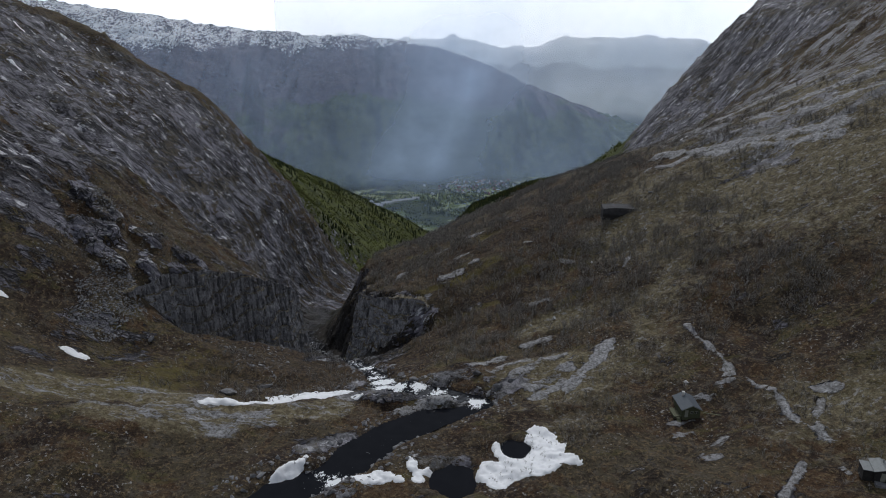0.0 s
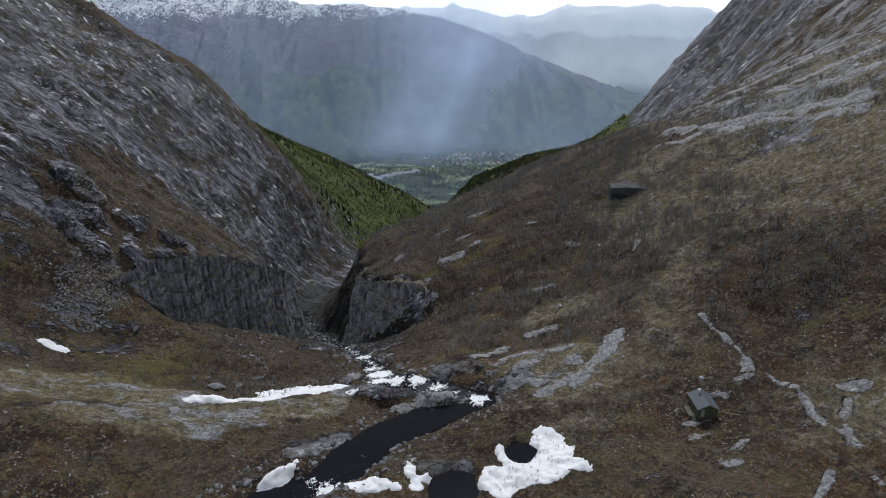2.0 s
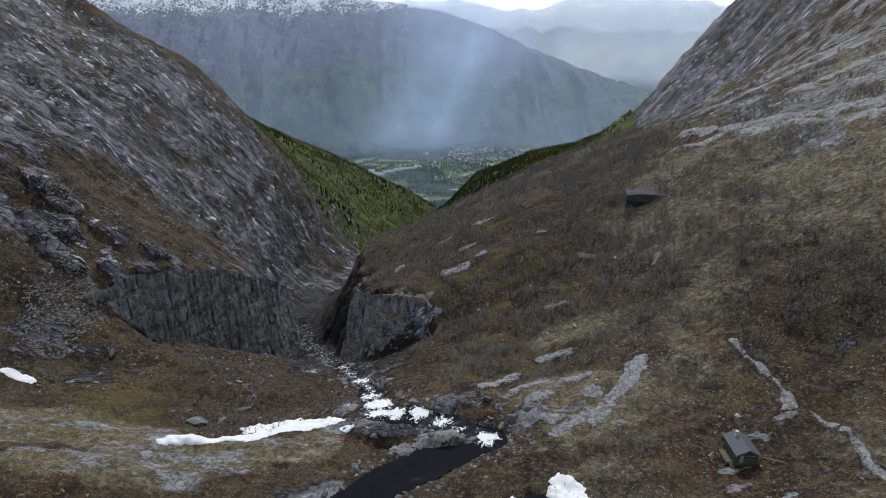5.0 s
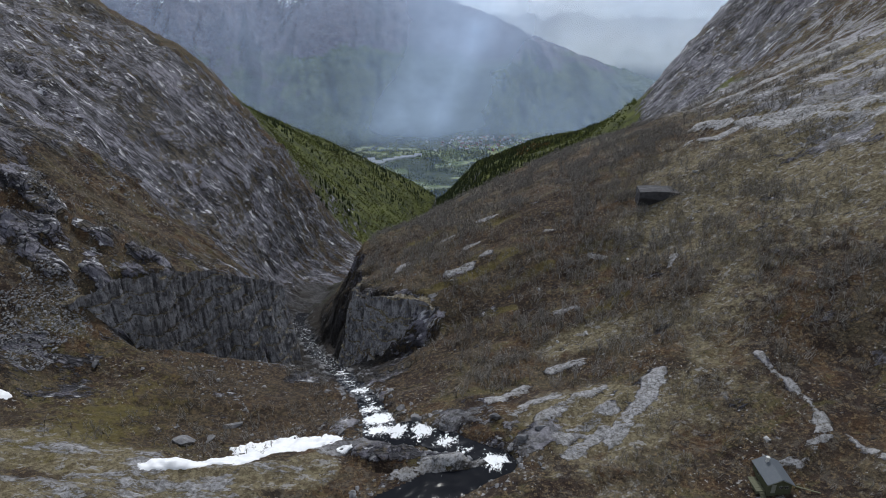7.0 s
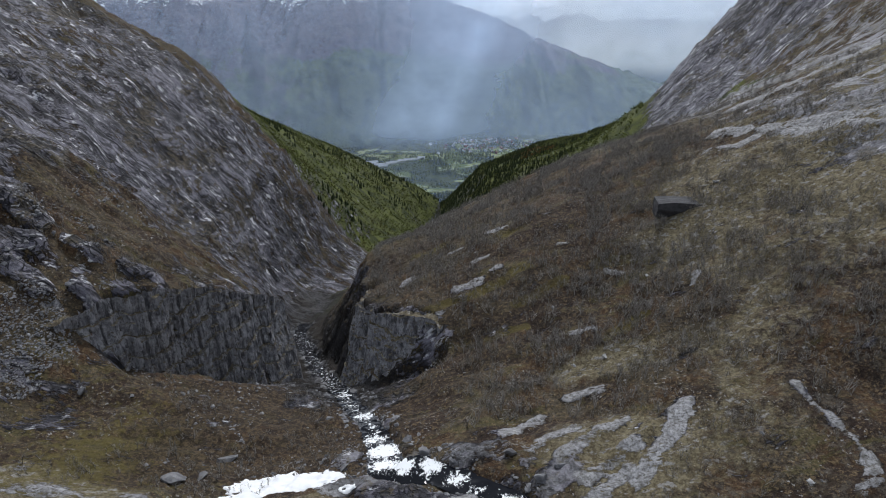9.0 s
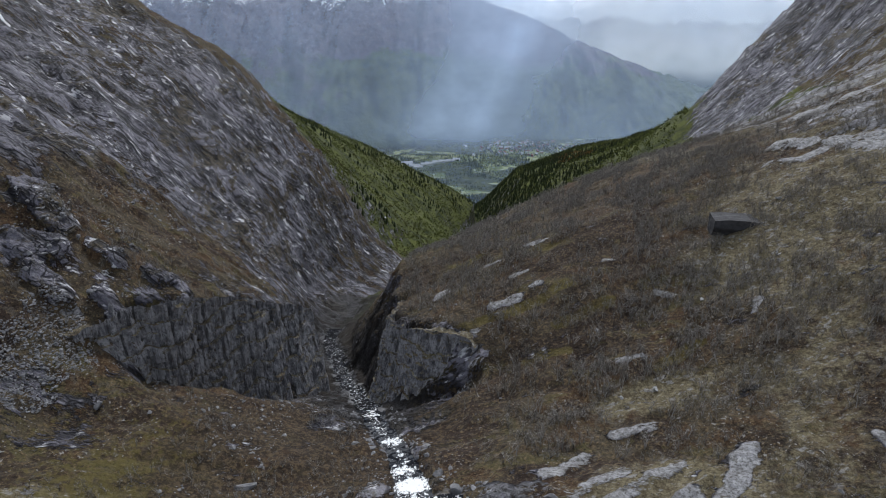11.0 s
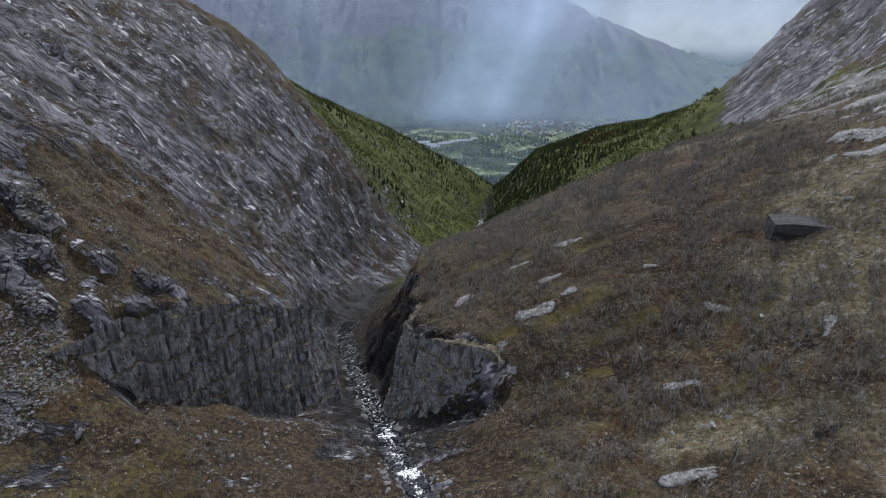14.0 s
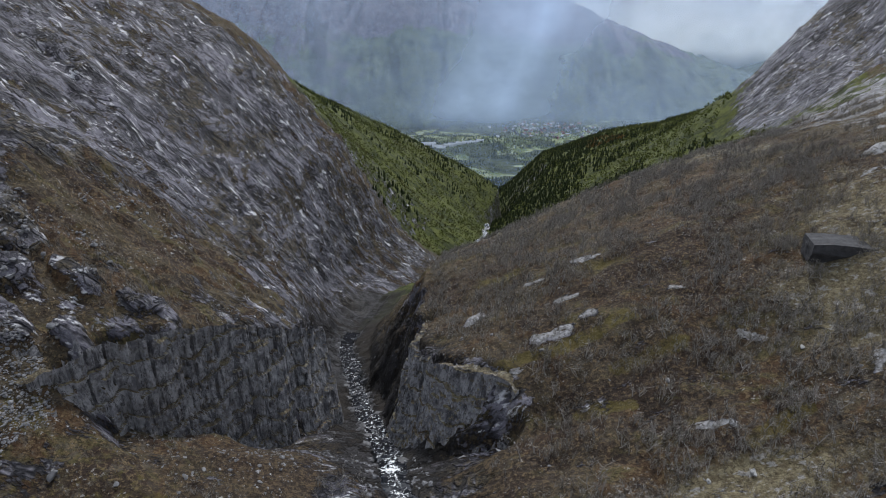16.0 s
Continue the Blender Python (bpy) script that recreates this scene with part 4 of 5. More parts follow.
    ob = new(name, mesh_from(name, co.reshape(-1, 3), f, cliff_mat))
    return tagged(ob, label, "cliff", kind="structure")


cliff("cliff_1", [(-97, 207, 11, -92, 203, 4), (-90, 214, 13, -86, 209, 0), (-82.5, 221, 14.5, -79, 217, -7), (-74, 233, 11.5, -71, 228, -18), (-65, 247, 5.5, -60, 239, -32), (-56, 261, -4, -50, 249, -43), (-50, 273, -11, -42, 257, -49), (-48, 288, -20, -39, 274, -56), (-54, 305, -30, -44, 292, -64)], "dark grey rock face split into upright columns", 101)
cliff("cliff_2", [(-12, 293, -20, -29, 288, -60), (-14, 278, -16, -26, 272, -52), (-15, 268, -14, -23, 258, -44), (-12.5, 260, -12.5, -19.5, 247, -38), (-7, 254, -10, -13, 240, -33), (0, 249, -8, -5, 235, -30), (6, 246, -7.4, 1, 234, -27), (11.5, 243.5, -7.4, 8, 233, -24), (16, 238, -10, 12.5, 231, -21), (19, 231, -13.5, 16, 226, -17)], "grey rock face above the stream with upright cracks", 131)


# ---- water ----
FALLS = [(-18.5, 231, 3.5, 0.55), (-15, 215, 3, 0.35), (-10, 205, 4, 0.45), (-6.6, 186, 4, 0.5), (-4.2, 178, 4.5, 0.75), (-4, 170, 4, 0.6), (0.4, 168, 3.5, 0.6), (6.8, 167, 3.5, 0.6), (12.4, 161, 3, 0.5), (16, 156, 2.4, 0.35), (22, 150.5, 3.2, 0.65), (-14, 118, 3.5, 0.55), (-18, 121, 2.4, 0.3)]


def stream_mesh(name, x0, x1, y0, y1, step):
    gx, gy = np.meshgrid(np.arange(x0, x1, step), np.arange(y0, y1, step))
    d, level, half = stream_near(gx, gy)
    fall = np.abs(np.gradient(level, step, axis=0)) + np.abs(np.gradient(level, step, axis=1))
    foam = 0.18 + 0.20 * smooth(162, 172, gy) * (1 - smooth(236, 244, gy)) * (1 - smooth(half * 0.3, half * 0.9, d)) + (0.10 + 0.13 * smooth(232, 240, gy)) * smooth(0.1, 0.5, fall)
    for fx, fy, fr, fa in FALLS:
        foam = np.maximum(foam, 0.2 + (fa + 0.06) * np.exp(-(((gx - fx) ** 2 + (gy - fy) ** 2) / fr ** 2)))
    level = level + (0.05 + 0.5 * smooth(0.1, 0.6, fall)) * fbm(gx / 1.6, gy / 1.6, 3, 81)
    keep = (d < half * 1.3 + 0.8)
    idx = np.arange(gx.size).reshape(gx.shape)
    f = np.stack([idx[:-1, :-1], idx[:-1, 1:], idx[1:, 1:], idx[1:, :-1]], -1)[keep[:-1, :-1]]
    used = np.unique(f)
    back = np.zeros(gx.size, int)
    back[used] = np.arange(len(used))
    co = np.stack([gx, gy, level], -1).reshape(-1, 3)[used]
    return mesh_from(name, co, back[f].reshape(-1, 4), water_mat, True, {"foam": foam.ravel()[used]})


stream = new("water_1", stream_mesh("stream", -60, 36, 60, 246, 0.6))
tagged(stream, "dark clear stream with white rapids between rocks", "stream", kind="structure")
gorge_stream = new("water_2", stream_mesh("gorge_stream", -80, -10, 244, 430, 0.8))
tagged(gorge_stream, "white rapids of the stream deep in the gorge", "stream", kind="structure")


def ribbon(name, pts, half, lift, foam, label):
    """A reach of the river far down the valley."""
    p = np.array(pts, float)
    run = np.r_[0, np.cumsum(np.hypot(*np.diff(p, axis=0).T))]
    s = np.arange(0, run[-1], half * 0.6)
    cx, cy = np.interp(s, run, p[:, 0]) + half * 1.5 * fbm(s / 60, 0 * s, 2, 91), np.interp(s, run, p[:, 1])
    co, fo = [], []
    z = land(cx, cy) + lift
    for k in (-1, -0.5, 0, 0.5, 1):
        co.append(np.stack([cx + k * half, cy, z + 0.3 * fbm(cx / 7 + k, cy / 7, 2, 92)], -1))
        fo.append(foam + 0 * s)
    n = len(s)
    idx = np.arange(5 * n).reshape(5, n)
    f = np.stack([idx[:-1, :-1], idx[1:, :-1], idx[1:, 1:], idx[:-1, 1:]], -1).reshape(-1, 4)
    ob = new(name, mesh_from(name, np.concatenate(co), f, water_mat, True, {"foam": np.concatenate(fo)}))
    return tagged(ob, label, "river", kind="structure")


ribbon("water_3", [(28, 800), (42, 900), (60, 1080), (72, 1160)], 6, 1.6, 0.5, "white river rushing down the wooded valley")
ribbon("water_4", [(-220, 2960), (-87, 3042), (-60, 3124), (7, 3255), (27, 3300), (160, 3260), (262, 3198), (328, 3016), (420, 2960)], 9, 1.2, 0.42, "pale river winding over the valley floor")


def pond(x, y, z, r, name):
    bm = bmesh.new()
    ring = [bm.verts.new((x + r * (1.5 + 0.12 * math.sin(5 * a)) * math.cos(a), y + r * 1.5 * math.sin(a), z)) for a in np.linspace(0, 2 * math.pi, 36, endpoint=False)]
    bm.faces.new(ring)
    return tagged(part(name, bm, water_mat), "small dark pool in the heath beside snow", "pond", kind="structure")


pond(12.5, 116, 0.7, 5.0, "water_5")
pond(28.6, 125.2, 1.9, 3.2, "water_6")


# ---- snow ----
def snow_patch(label, ovals, holes=(), thick=0.7, step=0.4, seed=0):
    """An old snow patch of joined ovals (x, y, long, short, degrees) with melted holes (x, y, radius)."""
    o = np.array(ovals, float)
    reach = o[:, 2:4].max(1) + 2
    gx, gy = np.meshgrid(np.arange((o[:, 0] - reach).min(), (o[:, 0] + reach).max(), step), np.arange((o[:, 1] - reach).min(), (o[:, 1] + reach).max(), step))
    f = np.full(gx.shape, -9.0)
    for x, y, a, b, turn in ovals:
        c, sn = math.cos(radians(turn)), math.sin(radians(turn))
        u, v = (c * (gx - x) + sn * (gy - y)) / a, (-sn * (gx - x) + c * (gy - y)) / b
        f = np.maximum(f, 1 - u * u - v * v)
    size = min(4.0, o[:, 2].max() / 2)
    f = f + 0.65 * fbm(gx / size, gy / size, 4, 200 + seed) + 0.45 * fbm(gx / 1.3, gy / 1.3, 4, 260 + seed)
    for x, y, r in holes:
        f = np.minimum(f, (np.hypot(gx - x, gy - y) / r - 1) * 1.5 + 0.2 * fbm(gx / 1.2, gy / 1.2, 2, 201))
    z = land(gx, gy) + np.where(f > 0, 0.6 * thick * (0.2 + 0.5 * smooth(0, 0.8, f)) + 0.10 * fbm(gx / 1.5, gy / 1.5, 3, 202), -0.35)
    idx = np.arange(gx.size).reshape(gx.shape)
    q = np.stack([idx[:-1, :-1], idx[:-1, 1:], idx[1:, 1:], idx[1:, :-1]], -1).reshape(-1, 4)
    q = q[(f.ravel()[q] > 0).any(1)]
    used = np.unique(q)
    back = np.zeros(gx.size, int)
    back[used] = np.arange(len(used))
    co = np.stack([gx, gy, z], -1).reshape(-1, 3)[used]
    ob = new("snow_patch", mesh_from("snow_patch", co, back[q], snow_mat, True))
    return tagged(ob, label, "snow patch", "old snow patches")


snow_patch("large white snow patch with a melted hole beside the pool", [(30, 118.5, 9, 5, 10), (36, 126, 4.6, 7, 10), (22.5, 116, 4.5, 5.0, 20), (24.6, 124, 1.7, 4.6, 12), (39, 118.2, 4.4, 2.2, -25)], [(28.6, 125.2, 3.2)], 0.9, 0.35, 1)
def snow_twigs():
    x, y = in_box(130, 20, 40, 113, 131)
    scatter("snow_scrub", bushes, x, y, sizes(130, 0.5, 1.1, 1.0), twig_mat, "thin bare twigs standing out of the snow", "scrub", rng, -0.1)


snow_patch("curved tongue of white snow on the stream bank", [(-25.5, 120.5, 6.2, 2.2, 48)], [(-25, 117.5, 1.6)], 0.8, 0.3, 2)
snow_patch("small white snow patch at the water's edge", [(-5, 117.6, 5.2, 2.2, 5), (0.2, 116.5, 1.5, 1.5, 0)], (), 0.8, 0.3, 3)
snow_patch("small ragged snow patch between two dark pools", [(3.5, 120, 1.4, 4.0, 15), (6, 118.8, 3.2, 1.1, 10), (4.5, 116.4, 1.6, 1.6, 0)], (), 0.6, 0.3, 4)
snow_patch("little remnant of snow beside a dark pool", [(10.8, 112.6, 1.4, 0.7, 0)], (), 0.4, 0.3, 5)
snow_patch("long white snow bank in a hollow of the heath", [(-25, 163.8, 13, 5.4, 8), (-35, 157, 8, 3.8, 25), (-46, 151.8, 7, 2.2, 18)], (), 0.9, 0.4, 6)
snow_patch("round remnant of snow beside the stream", [(-11.3, 158.8, 1.9, 1.3, 0)], (), 0.5, 0.3, 7)
snow_patch("small snow patch on the heath below scree", [(-97, 176.6, 3.8, 1.8, 8)], (), 0.6, 0.3, 8)
snow_patch("small snow patch at the foot of the slope", [(-121, 187.6, 2.4, 1.2, 0)], (), 0.5, 0.3, 9)
for sx, sy, sl, sb, st in ((-259, 473, 9, 3, -20), (-285, 540, 12, 3, -25), (-276, 590, 14, 3, -30), (-259, 611, 9, 2.5, -30)):
    snow_patch("streak of snow in a rock cleft high up", [(sx, sy, sl * 0.55, sb * 0.5, st)], (), 1.2, 0.6, int(-sx))


# ---- stones ----
def lump(rng, detail=1, flat=0.7, rough=0.28, cuts=11, deep=0.42):
    """Vertices and triangles of a rough stone of about unit radius."""
    bm = bmesh.new()
    bmesh.ops.create_icosphere(bm, subdivisions=detail, radius=1)
    ax = rng.uniform(0.7, 1.3, 3) * (1, 1, flat)
    cut = rng.normal(size=(cuts, 3))
    cut /= np.linalg.norm(cut, axis=1)[:, None]
    depth = rng.uniform(deep, 0.68, cuts)
    for v in bm.verts:
        p = np.array(v.co)
        for n, d in zip(cut, depth):
            over = p @ n - d
            if over > 0:
                p = p - n * over
        v.co = p * ax * (1 + rough * rng.uniform(-0.5, 0.5))
    co = np.array([v.co for v in bm.verts])
    tr = np.array([[v.index for v in f.verts] for f in bm.faces])
    bm.free()
    return co, tr


def scatter(name, templates, x, y, size, material, label, category, rng, sink=0.25, tall=None, z=None):
    """Many copies of the template shapes over the ground, as one object."""
    z = land(x, y) if z is None else z
    pick = rng.integers(0, len(templates), len(x))
    turn = rng.uniform(0, 2 * math.pi, len(x))
    cos, faces, base = [], [], 0
    for k, (co, tr) in enumerate(templates):
        m = np.flatnonzero(pick == k)
        c, s_ = np.cos(turn[m])[:, None], np.sin(turn[m])[:, None]
        sz = size[m][:, None]
        hz = sz if tall is None else tall[m][:, None]
        px = x[m][:, None] + sz * (c * co[:, 0] - s_ * co[:, 1])
        py = y[m][:, None] + sz * (s_ * co[:, 0] + c * co[:, 1])
        pz = z[m][:, None] + hz * (co[:, 2] - sink)
        cos.append(np.stack([px, py, pz], -1).reshape(-1, 3))
        faces.append((tr[None] + (base + np.arange(len(m)) * len(co))[:, None, None]).reshape(-1, 3))
        base += len(m) * len(co)
    ob = new(name, triangles(name, np.concatenate(cos), np.concatenate(faces), material))
    return tagged(ob, label, category, kind="stuff")


rng = np.random.default_rng(7)
small_stones = [lump(rng, 1) for _ in range(8)]
big_stones = [lump(rng, 2, 0.8, 0.07, 16, 0.28) for _ in range(6)]


def in_box(n, x0, x1, y0, y1):
    return rng.uniform(x0, x1, n), rng.uniform(y0, y1, n)


def sizes(n, lo, hi, power=2.5):
    return lo + (hi - lo) * rng.random(n) ** power


tx, ty = in_box(15000, -122, -80, 178, 232)
keep = (np.exp(-((tx + 98) / 11) ** 2 - ((ty - 203) / 15) ** 2) + 0.35 * fbm(tx / 9, ty / 9, 3, 301) > 0.45) & (rng.random(15000) < 0.8)
scatter("scree", small_stones, tx[keep], ty[keep], sizes(keep.sum(), 0.2, 0.75), stone_mat, "grey scree of broken stones under the slope", "scree", rng)
bx, by = in_box(9000, -48, 46, 108, 238)
bd, _, bh = stream_near(bx, by)
keep = (bd > bh * 0.7) & (bd < bh * 2.0 + 3.5) & (rng.random(9000) < 0.5)
scatter("bank_stones", small_stones, bx[keep], by[keep], sizes(keep.sum(), 0.25, 1.3), stone_mat, "grey stones along the banks of the stream", "stones", rng)
gx_, gy_ = in_box(7000, -82, 0, 232, 430)
gd, _, gh = stream_near(gx_, gy_)
keep = (gd < gh * 1.5 + 1) & (rng.random(7000) < 0.7)
scatter("gorge_stones", small_stones, gx_[keep], gy_[keep], sizes(keep.sum(), 0.5, 2.6, 2.5), dark_stone_mat, "dark wet boulders choking the gorge stream", "boulders", rng)
hx, hy = in_box(2200, -115, 200, 100, 400)
keep = (fbm(hx / 25, hy / 25, 3, 305) > -0.05) & (stream_near(hx, hy)[0] > 8)
scatter("heath_stones", small_stones, hx[keep], hy[keep], sizes(keep.sum(), 0.2, 0.9, 4), stone_mat, "pale stones strewn over the brown heath", "stones", rng)
hx, hy = in_box(3000, -112, -12, 160, 236)
keep = (fbm(hx / 16, hy / 16, 3, 309) > -0.1) & (hx > along(CLIFF_FOOT, hy)[0] - 30 * (hy < 212)) & (stream_near(hx, hy)[0] > 5)
scatter("hollow_stones", small_stones, hx[keep], hy[keep], sizes(keep.sum(), 0.2, 1.0, 4), stone_mat, "pale stones strewn over the heath hollow", "stones", rng)
cx, cy = in_box(2400, -120, -58, 205, 300)
keep = (cx < along(CLIFF_RIM, cy)[0] - 1) & (fbm(cx / 14, cy / 14, 3, 307) > 0.12)
scatter("ledge_stones", small_stones, cx[keep], cy[keep], sizes(keep.sum(), 0.3, 1.3, 3), stone_mat, "broken grey blocks on the ledges above the cliff", "stones", rng)


def boulder(x, y, size, label, k, turn=0.0, tall=0.8):
    co, tr = big_stones[k % len(big_stones)]
    me = triangles("boulder", co * (1, 0.8, tall), tr, pale_stone_mat if "light" in label or "pale" in label else stone_mat)
    ob = new("boulder", me)
    ob.matrix_world = pose(x, y, at_ground(x, y) + size * tall * 0.15, 0, 0, turn) @ Matrix.Diagonal((size, size, size, 1))
    return tagged(ob, label, "boulder", "boulders on the heath")


for k, (x, y, size, label) in enumerate(((-41.7, 177, 3.6, "low mossy boulder in the heath"), (-50.4, 166, 4.2, "low mossy boulder among heather"), (-44, 168, 2.6, "low mossy boulder among heather"), (79, 142.5, 1.3, "low pale grey boulder behind the cabin"),
        (22, 250, 1.4, "grey boulder among birch scrub"), (50, 230, 1.3, "pale boulder among birch scrub"), (57, 199, 1.6, "grey boulder on pale grass"), (49, 199, 0.9, "small grey boulder on pale grass"), (10, 225, 2.2, "grey boulder on the gorge rim"),
        (115, 262, 1.8, "pale boulder on the slope"), (80, 230, 1.2, "pale boulder on the slope"), (-70, 197, 1.5, "grey boulder below the cliff"), (-60, 205, 1.6, "grey boulder below the cliff"), (-82, 196, 2.0, "grey boulder at the edge of the scree"), (-20, 199, 1.8, "dark boulder beside the rapids"),
        (2, 181, 2.0, "dark wet boulder beside the rapids"), (6, 173, 2.6, "dark wet boulder beside the rapids"), (29, 154, 2.4, "grey boulder beside the fall"), (34, 157, 2.0, "grey boulder beside the fall"), (24, 163, 2.2, "grey boulder on the stream bank"), (-13, 170, 1.8, "dark flat boulder beside the rapids"))):
    boulder(x, y, size, label, k, 40 * k, 0.5 if "low" in label else 0.8)


def great_boulder():
    """The split block with a hollow under its edge and moss on top."""
    bm = bmesh.new()
    bmesh.ops.create_cube(bm, size=2)
    bmesh.ops.subdivide_edges(bm, edges=bm.edges[:], cuts=9, use_grid_fill=True)
    for v in bm.verts:
        p = v.co
        d = noise.fractal(p * 1.3, 0.9, 2.1, 4) * 0.11
        under = max(0.0, -p.z) * max(0.0, -p.y) * 0.55
        v.co = Vector((p.x * 7.4, p.y * 4.2 + under * 3.0, p.z * 3.0 - 0.8 * max(0.0, abs(p.x) - 0.4) * (p.z > 0))) + p.normalized() * d * 3
    ob = part("great_boulder", bm, block_mat)
    ob.matrix_world = pose(99.8, 257.0, at_ground(99.8, 254.5) + 0.1, 0, 0, -12)
    return tagged(ob, "huge dark block with a mossy top in birch scrub", "boulder")


great_boulder()


# ---- bare birch scrub ----
def stick(a, b, ra, rb):
    """A tapered three-sided twig from a to b."""
    a, b = np.array(a, float), np.array(b, float)
    w = (b - a) / np.linalg.norm(b - a)
    u = np.cross(w, (0.3, 0.9, 0.2))
    u /= np.linalg.norm(u)
    v = np.cross(w, u)
    ring = [u * math.cos(t) + v * math.sin(t) for t in (0, 2.09, 4.19)]
    co = [a + ra * r for r in ring] + [b + rb * r for r in ring]
    return np.array(co), np.array([[0, 1, 4], [0, 4, 3], [1, 2, 5], [1, 5, 4], [2, 0, 3], [2, 3, 5]])


def joined(pieces):
    co, tr, base = [], [], 0
    for c, t in pieces:
        co.append(c)
        tr.append(t + base)
        base += len(c)
    return np.concatenate(co), np.concatenate(tr)


def birch_shapes(rng, stems=2, limbs=3, twigs=44):
    """Stems and crown of a crooked mountain birch, one unit high."""
    wood, crown, tips = [], [], []
    for _ in range(stems):
        lean = rng.normal(0, 0.16, 2)
        p = np.array([rng.normal(0, 0.05), rng.normal(0, 0.05), 0])
        q = p + np.array([lean[0], lean[1], 0.45])
        r = q + np.array([lean[0] * 0.6 + rng.normal(0, 0.07), lean[1] * 0.6 + rng.normal(0, 0.07), rng.uniform(0.3, 0.5)])
        wood += [stick(p, q, 0.028, 0.021), stick(q, r, 0.021, 0.008)]
        tips += [q, r, (q + r) / 2]
        for _ in range(limbs):
            s0 = q + (r - q) * rng.uniform(-0.4, 0.8)
            e = s0 + rng.normal(0, 0.17, 3) * (1, 1, 0.4) + (0, 0, 0.16)
            wood.append(stick(s0, e, 0.013, 0.005))
            tips += [e, e]
    for _ in range(twigs):
        t = tips[rng.integers(len(tips))]
        a = t + rng.normal(0, 0.05, 3)
        w = rng.normal(0, 1, 3) * (1, 1, 0.5) + (0, 0, 0.6)
        w *= rng.uniform(0.12, 0.26) / np.linalg.norm(w)
        side = np.cross(w, rng.normal(size=3))
        side *= 0.011 / np.linalg.norm(side)
        crown.append((np.array([a - side, a + side, a + w]), np.array([[0, 1, 2]])))
    return joined(wood), joined(crown)


shapes = [birch_shapes(rng) for _ in range(10)]
bushes = [joined(sh) for sh in shapes]


def thicket_shape(rng):
    """A low bush: thin stems and a cloud of twigs, one unit high."""
    pieces = []
    for _ in range(2):
        lean = rng.normal(0, 0.14, 2)
        pieces.append(stick((rng.normal(0, 0.06), rng.normal(0, 0.06), 0), (lean[0], lean[1], 0.8), 0.022, 0.007))
    for _ in range(34):
        a = np.array([rng.normal(0, 0.2), rng.normal(0, 0.2), rng.uniform(0.25, 0.85)])
        w = rng.normal(0, 1, 3) * (0.8, 0.8, 0.4) + (0, 0, 0.8)
        w *= rng.uniform(0.14, 0.32) / np.linalg.norm(w)
        side = np.cross(w, rng.normal(size=3))
        side *= 0.016 / np.linalg.norm(side)
        pieces.append((np.array([a - side, a + side, a + w]), np.array([[0, 1, 2]])))
    return joined(pieces)


thickets = [thicket_shape(rng) for _ in range(10)]


def scrub_open(x, y):
    """Where scrub may stand: not on bare rock, in water, on snow or at the cabins."""
    ok = (strip_mask(x, y, SLABS, 2.5) < 0.1) & (strip_mask(x, y, LEDGES, 1.0) < 0.1) & (stream_near(x, y)[0] > stream_near(x, y)[2] * 1.6 + 3)
    ok &= strip_mask(x, y, UPPER_SLABS, 4.0) < 0.2
    ok &= (np.exp(-((x - 55) / 13) ** 2 - ((y - 197) / 6) ** 2) < 0.5) & (np.hypot(x - 74.5, y - 132) > 9)
    return ok


sx, sy = in_box(46000, -16, 200, 150, 420)
thick = smooth(-0.45, 0.15, fbm(sx / 20, sy / 20, 4, 411) + 0.15 - 0.7 * smooth(122, 155, sx)) * (0.3 + 0.3 * smooth(66, 86, sx) + 0.4 * smooth(172, 196, sy + 0.25 * (sx - 60)))
keep = scrub_open(sx, sy) & (rng.random(46000) < 0.9 * thick * smooth(-0.12, 0.22, fbm(sx / 7, sy / 7, 3, 413))) & (strip_mask(sx, sy, OUTCROPS, 2.0) < 0.2) & (sx > along(GORGE_RIM, sy)[0] + 2) & (np.exp(-((sx - 48) / 15) ** 2 - ((sy - 163) / 11) ** 2) < 0.45)
scatter("birch_thicket", thickets, sx[keep], sy[keep], sizes(keep.sum(), 1.3, 3.2, 1.3), twig_mat, "dense low thicket of bare birch over brown heath", "scrub", rng, 0.02)
sx, sy = in_box(24000, -16, 235, 158, 440)
dense = smooth(-0.35, 0.35, fbm(sx / 26, sy / 26, 3, 401) + 0.25 - 0.4 * smooth(120, 170, sx) - 0.5 * (1 - smooth(168, 200, sy)))
keep = scrub_open(sx, sy) & (rng.random(24000) < dense * 0.95 * smooth(-0.15, 0.2, fbm(sx / 9, sy / 9, 3, 409))) & (sx > along(GORGE_RIM, sy)[0] + 3)
n = keep.sum()
scatter("birch_scrub", bushes, sx[keep], sy[keep], sizes(n, 1.6, 3.6, 1.2), twig_mat, "bare grey-brown birch scrub covering the hump", "scrub", rng, 0.02)
sx, sy = in_box(2600, -118, -12, 158, 262)
keep = scrub_open(sx, sy) & (rng.random(2600) < smooth(-0.1, 0.5, fbm(sx / 18, sy / 18, 3, 403))) & ((sx > along(CLIFF_FOOT, sy)[0] + 3) | (sx < along(CLIFF_RIM, sy)[0] - 2) | (sy < 205)) & (sx < along(RIVER, sy)[0] - 6)
scatter("bowl_scrub", bushes, sx[keep], sy[keep], sizes(keep.sum(), 1.2, 2.6, 1.2), twig_mat, "sparse bare birch scrub in the heath hollow", "scrub", rng, 0.02)
sx, sy = in_box(2600, 40, 150, 92, 165)
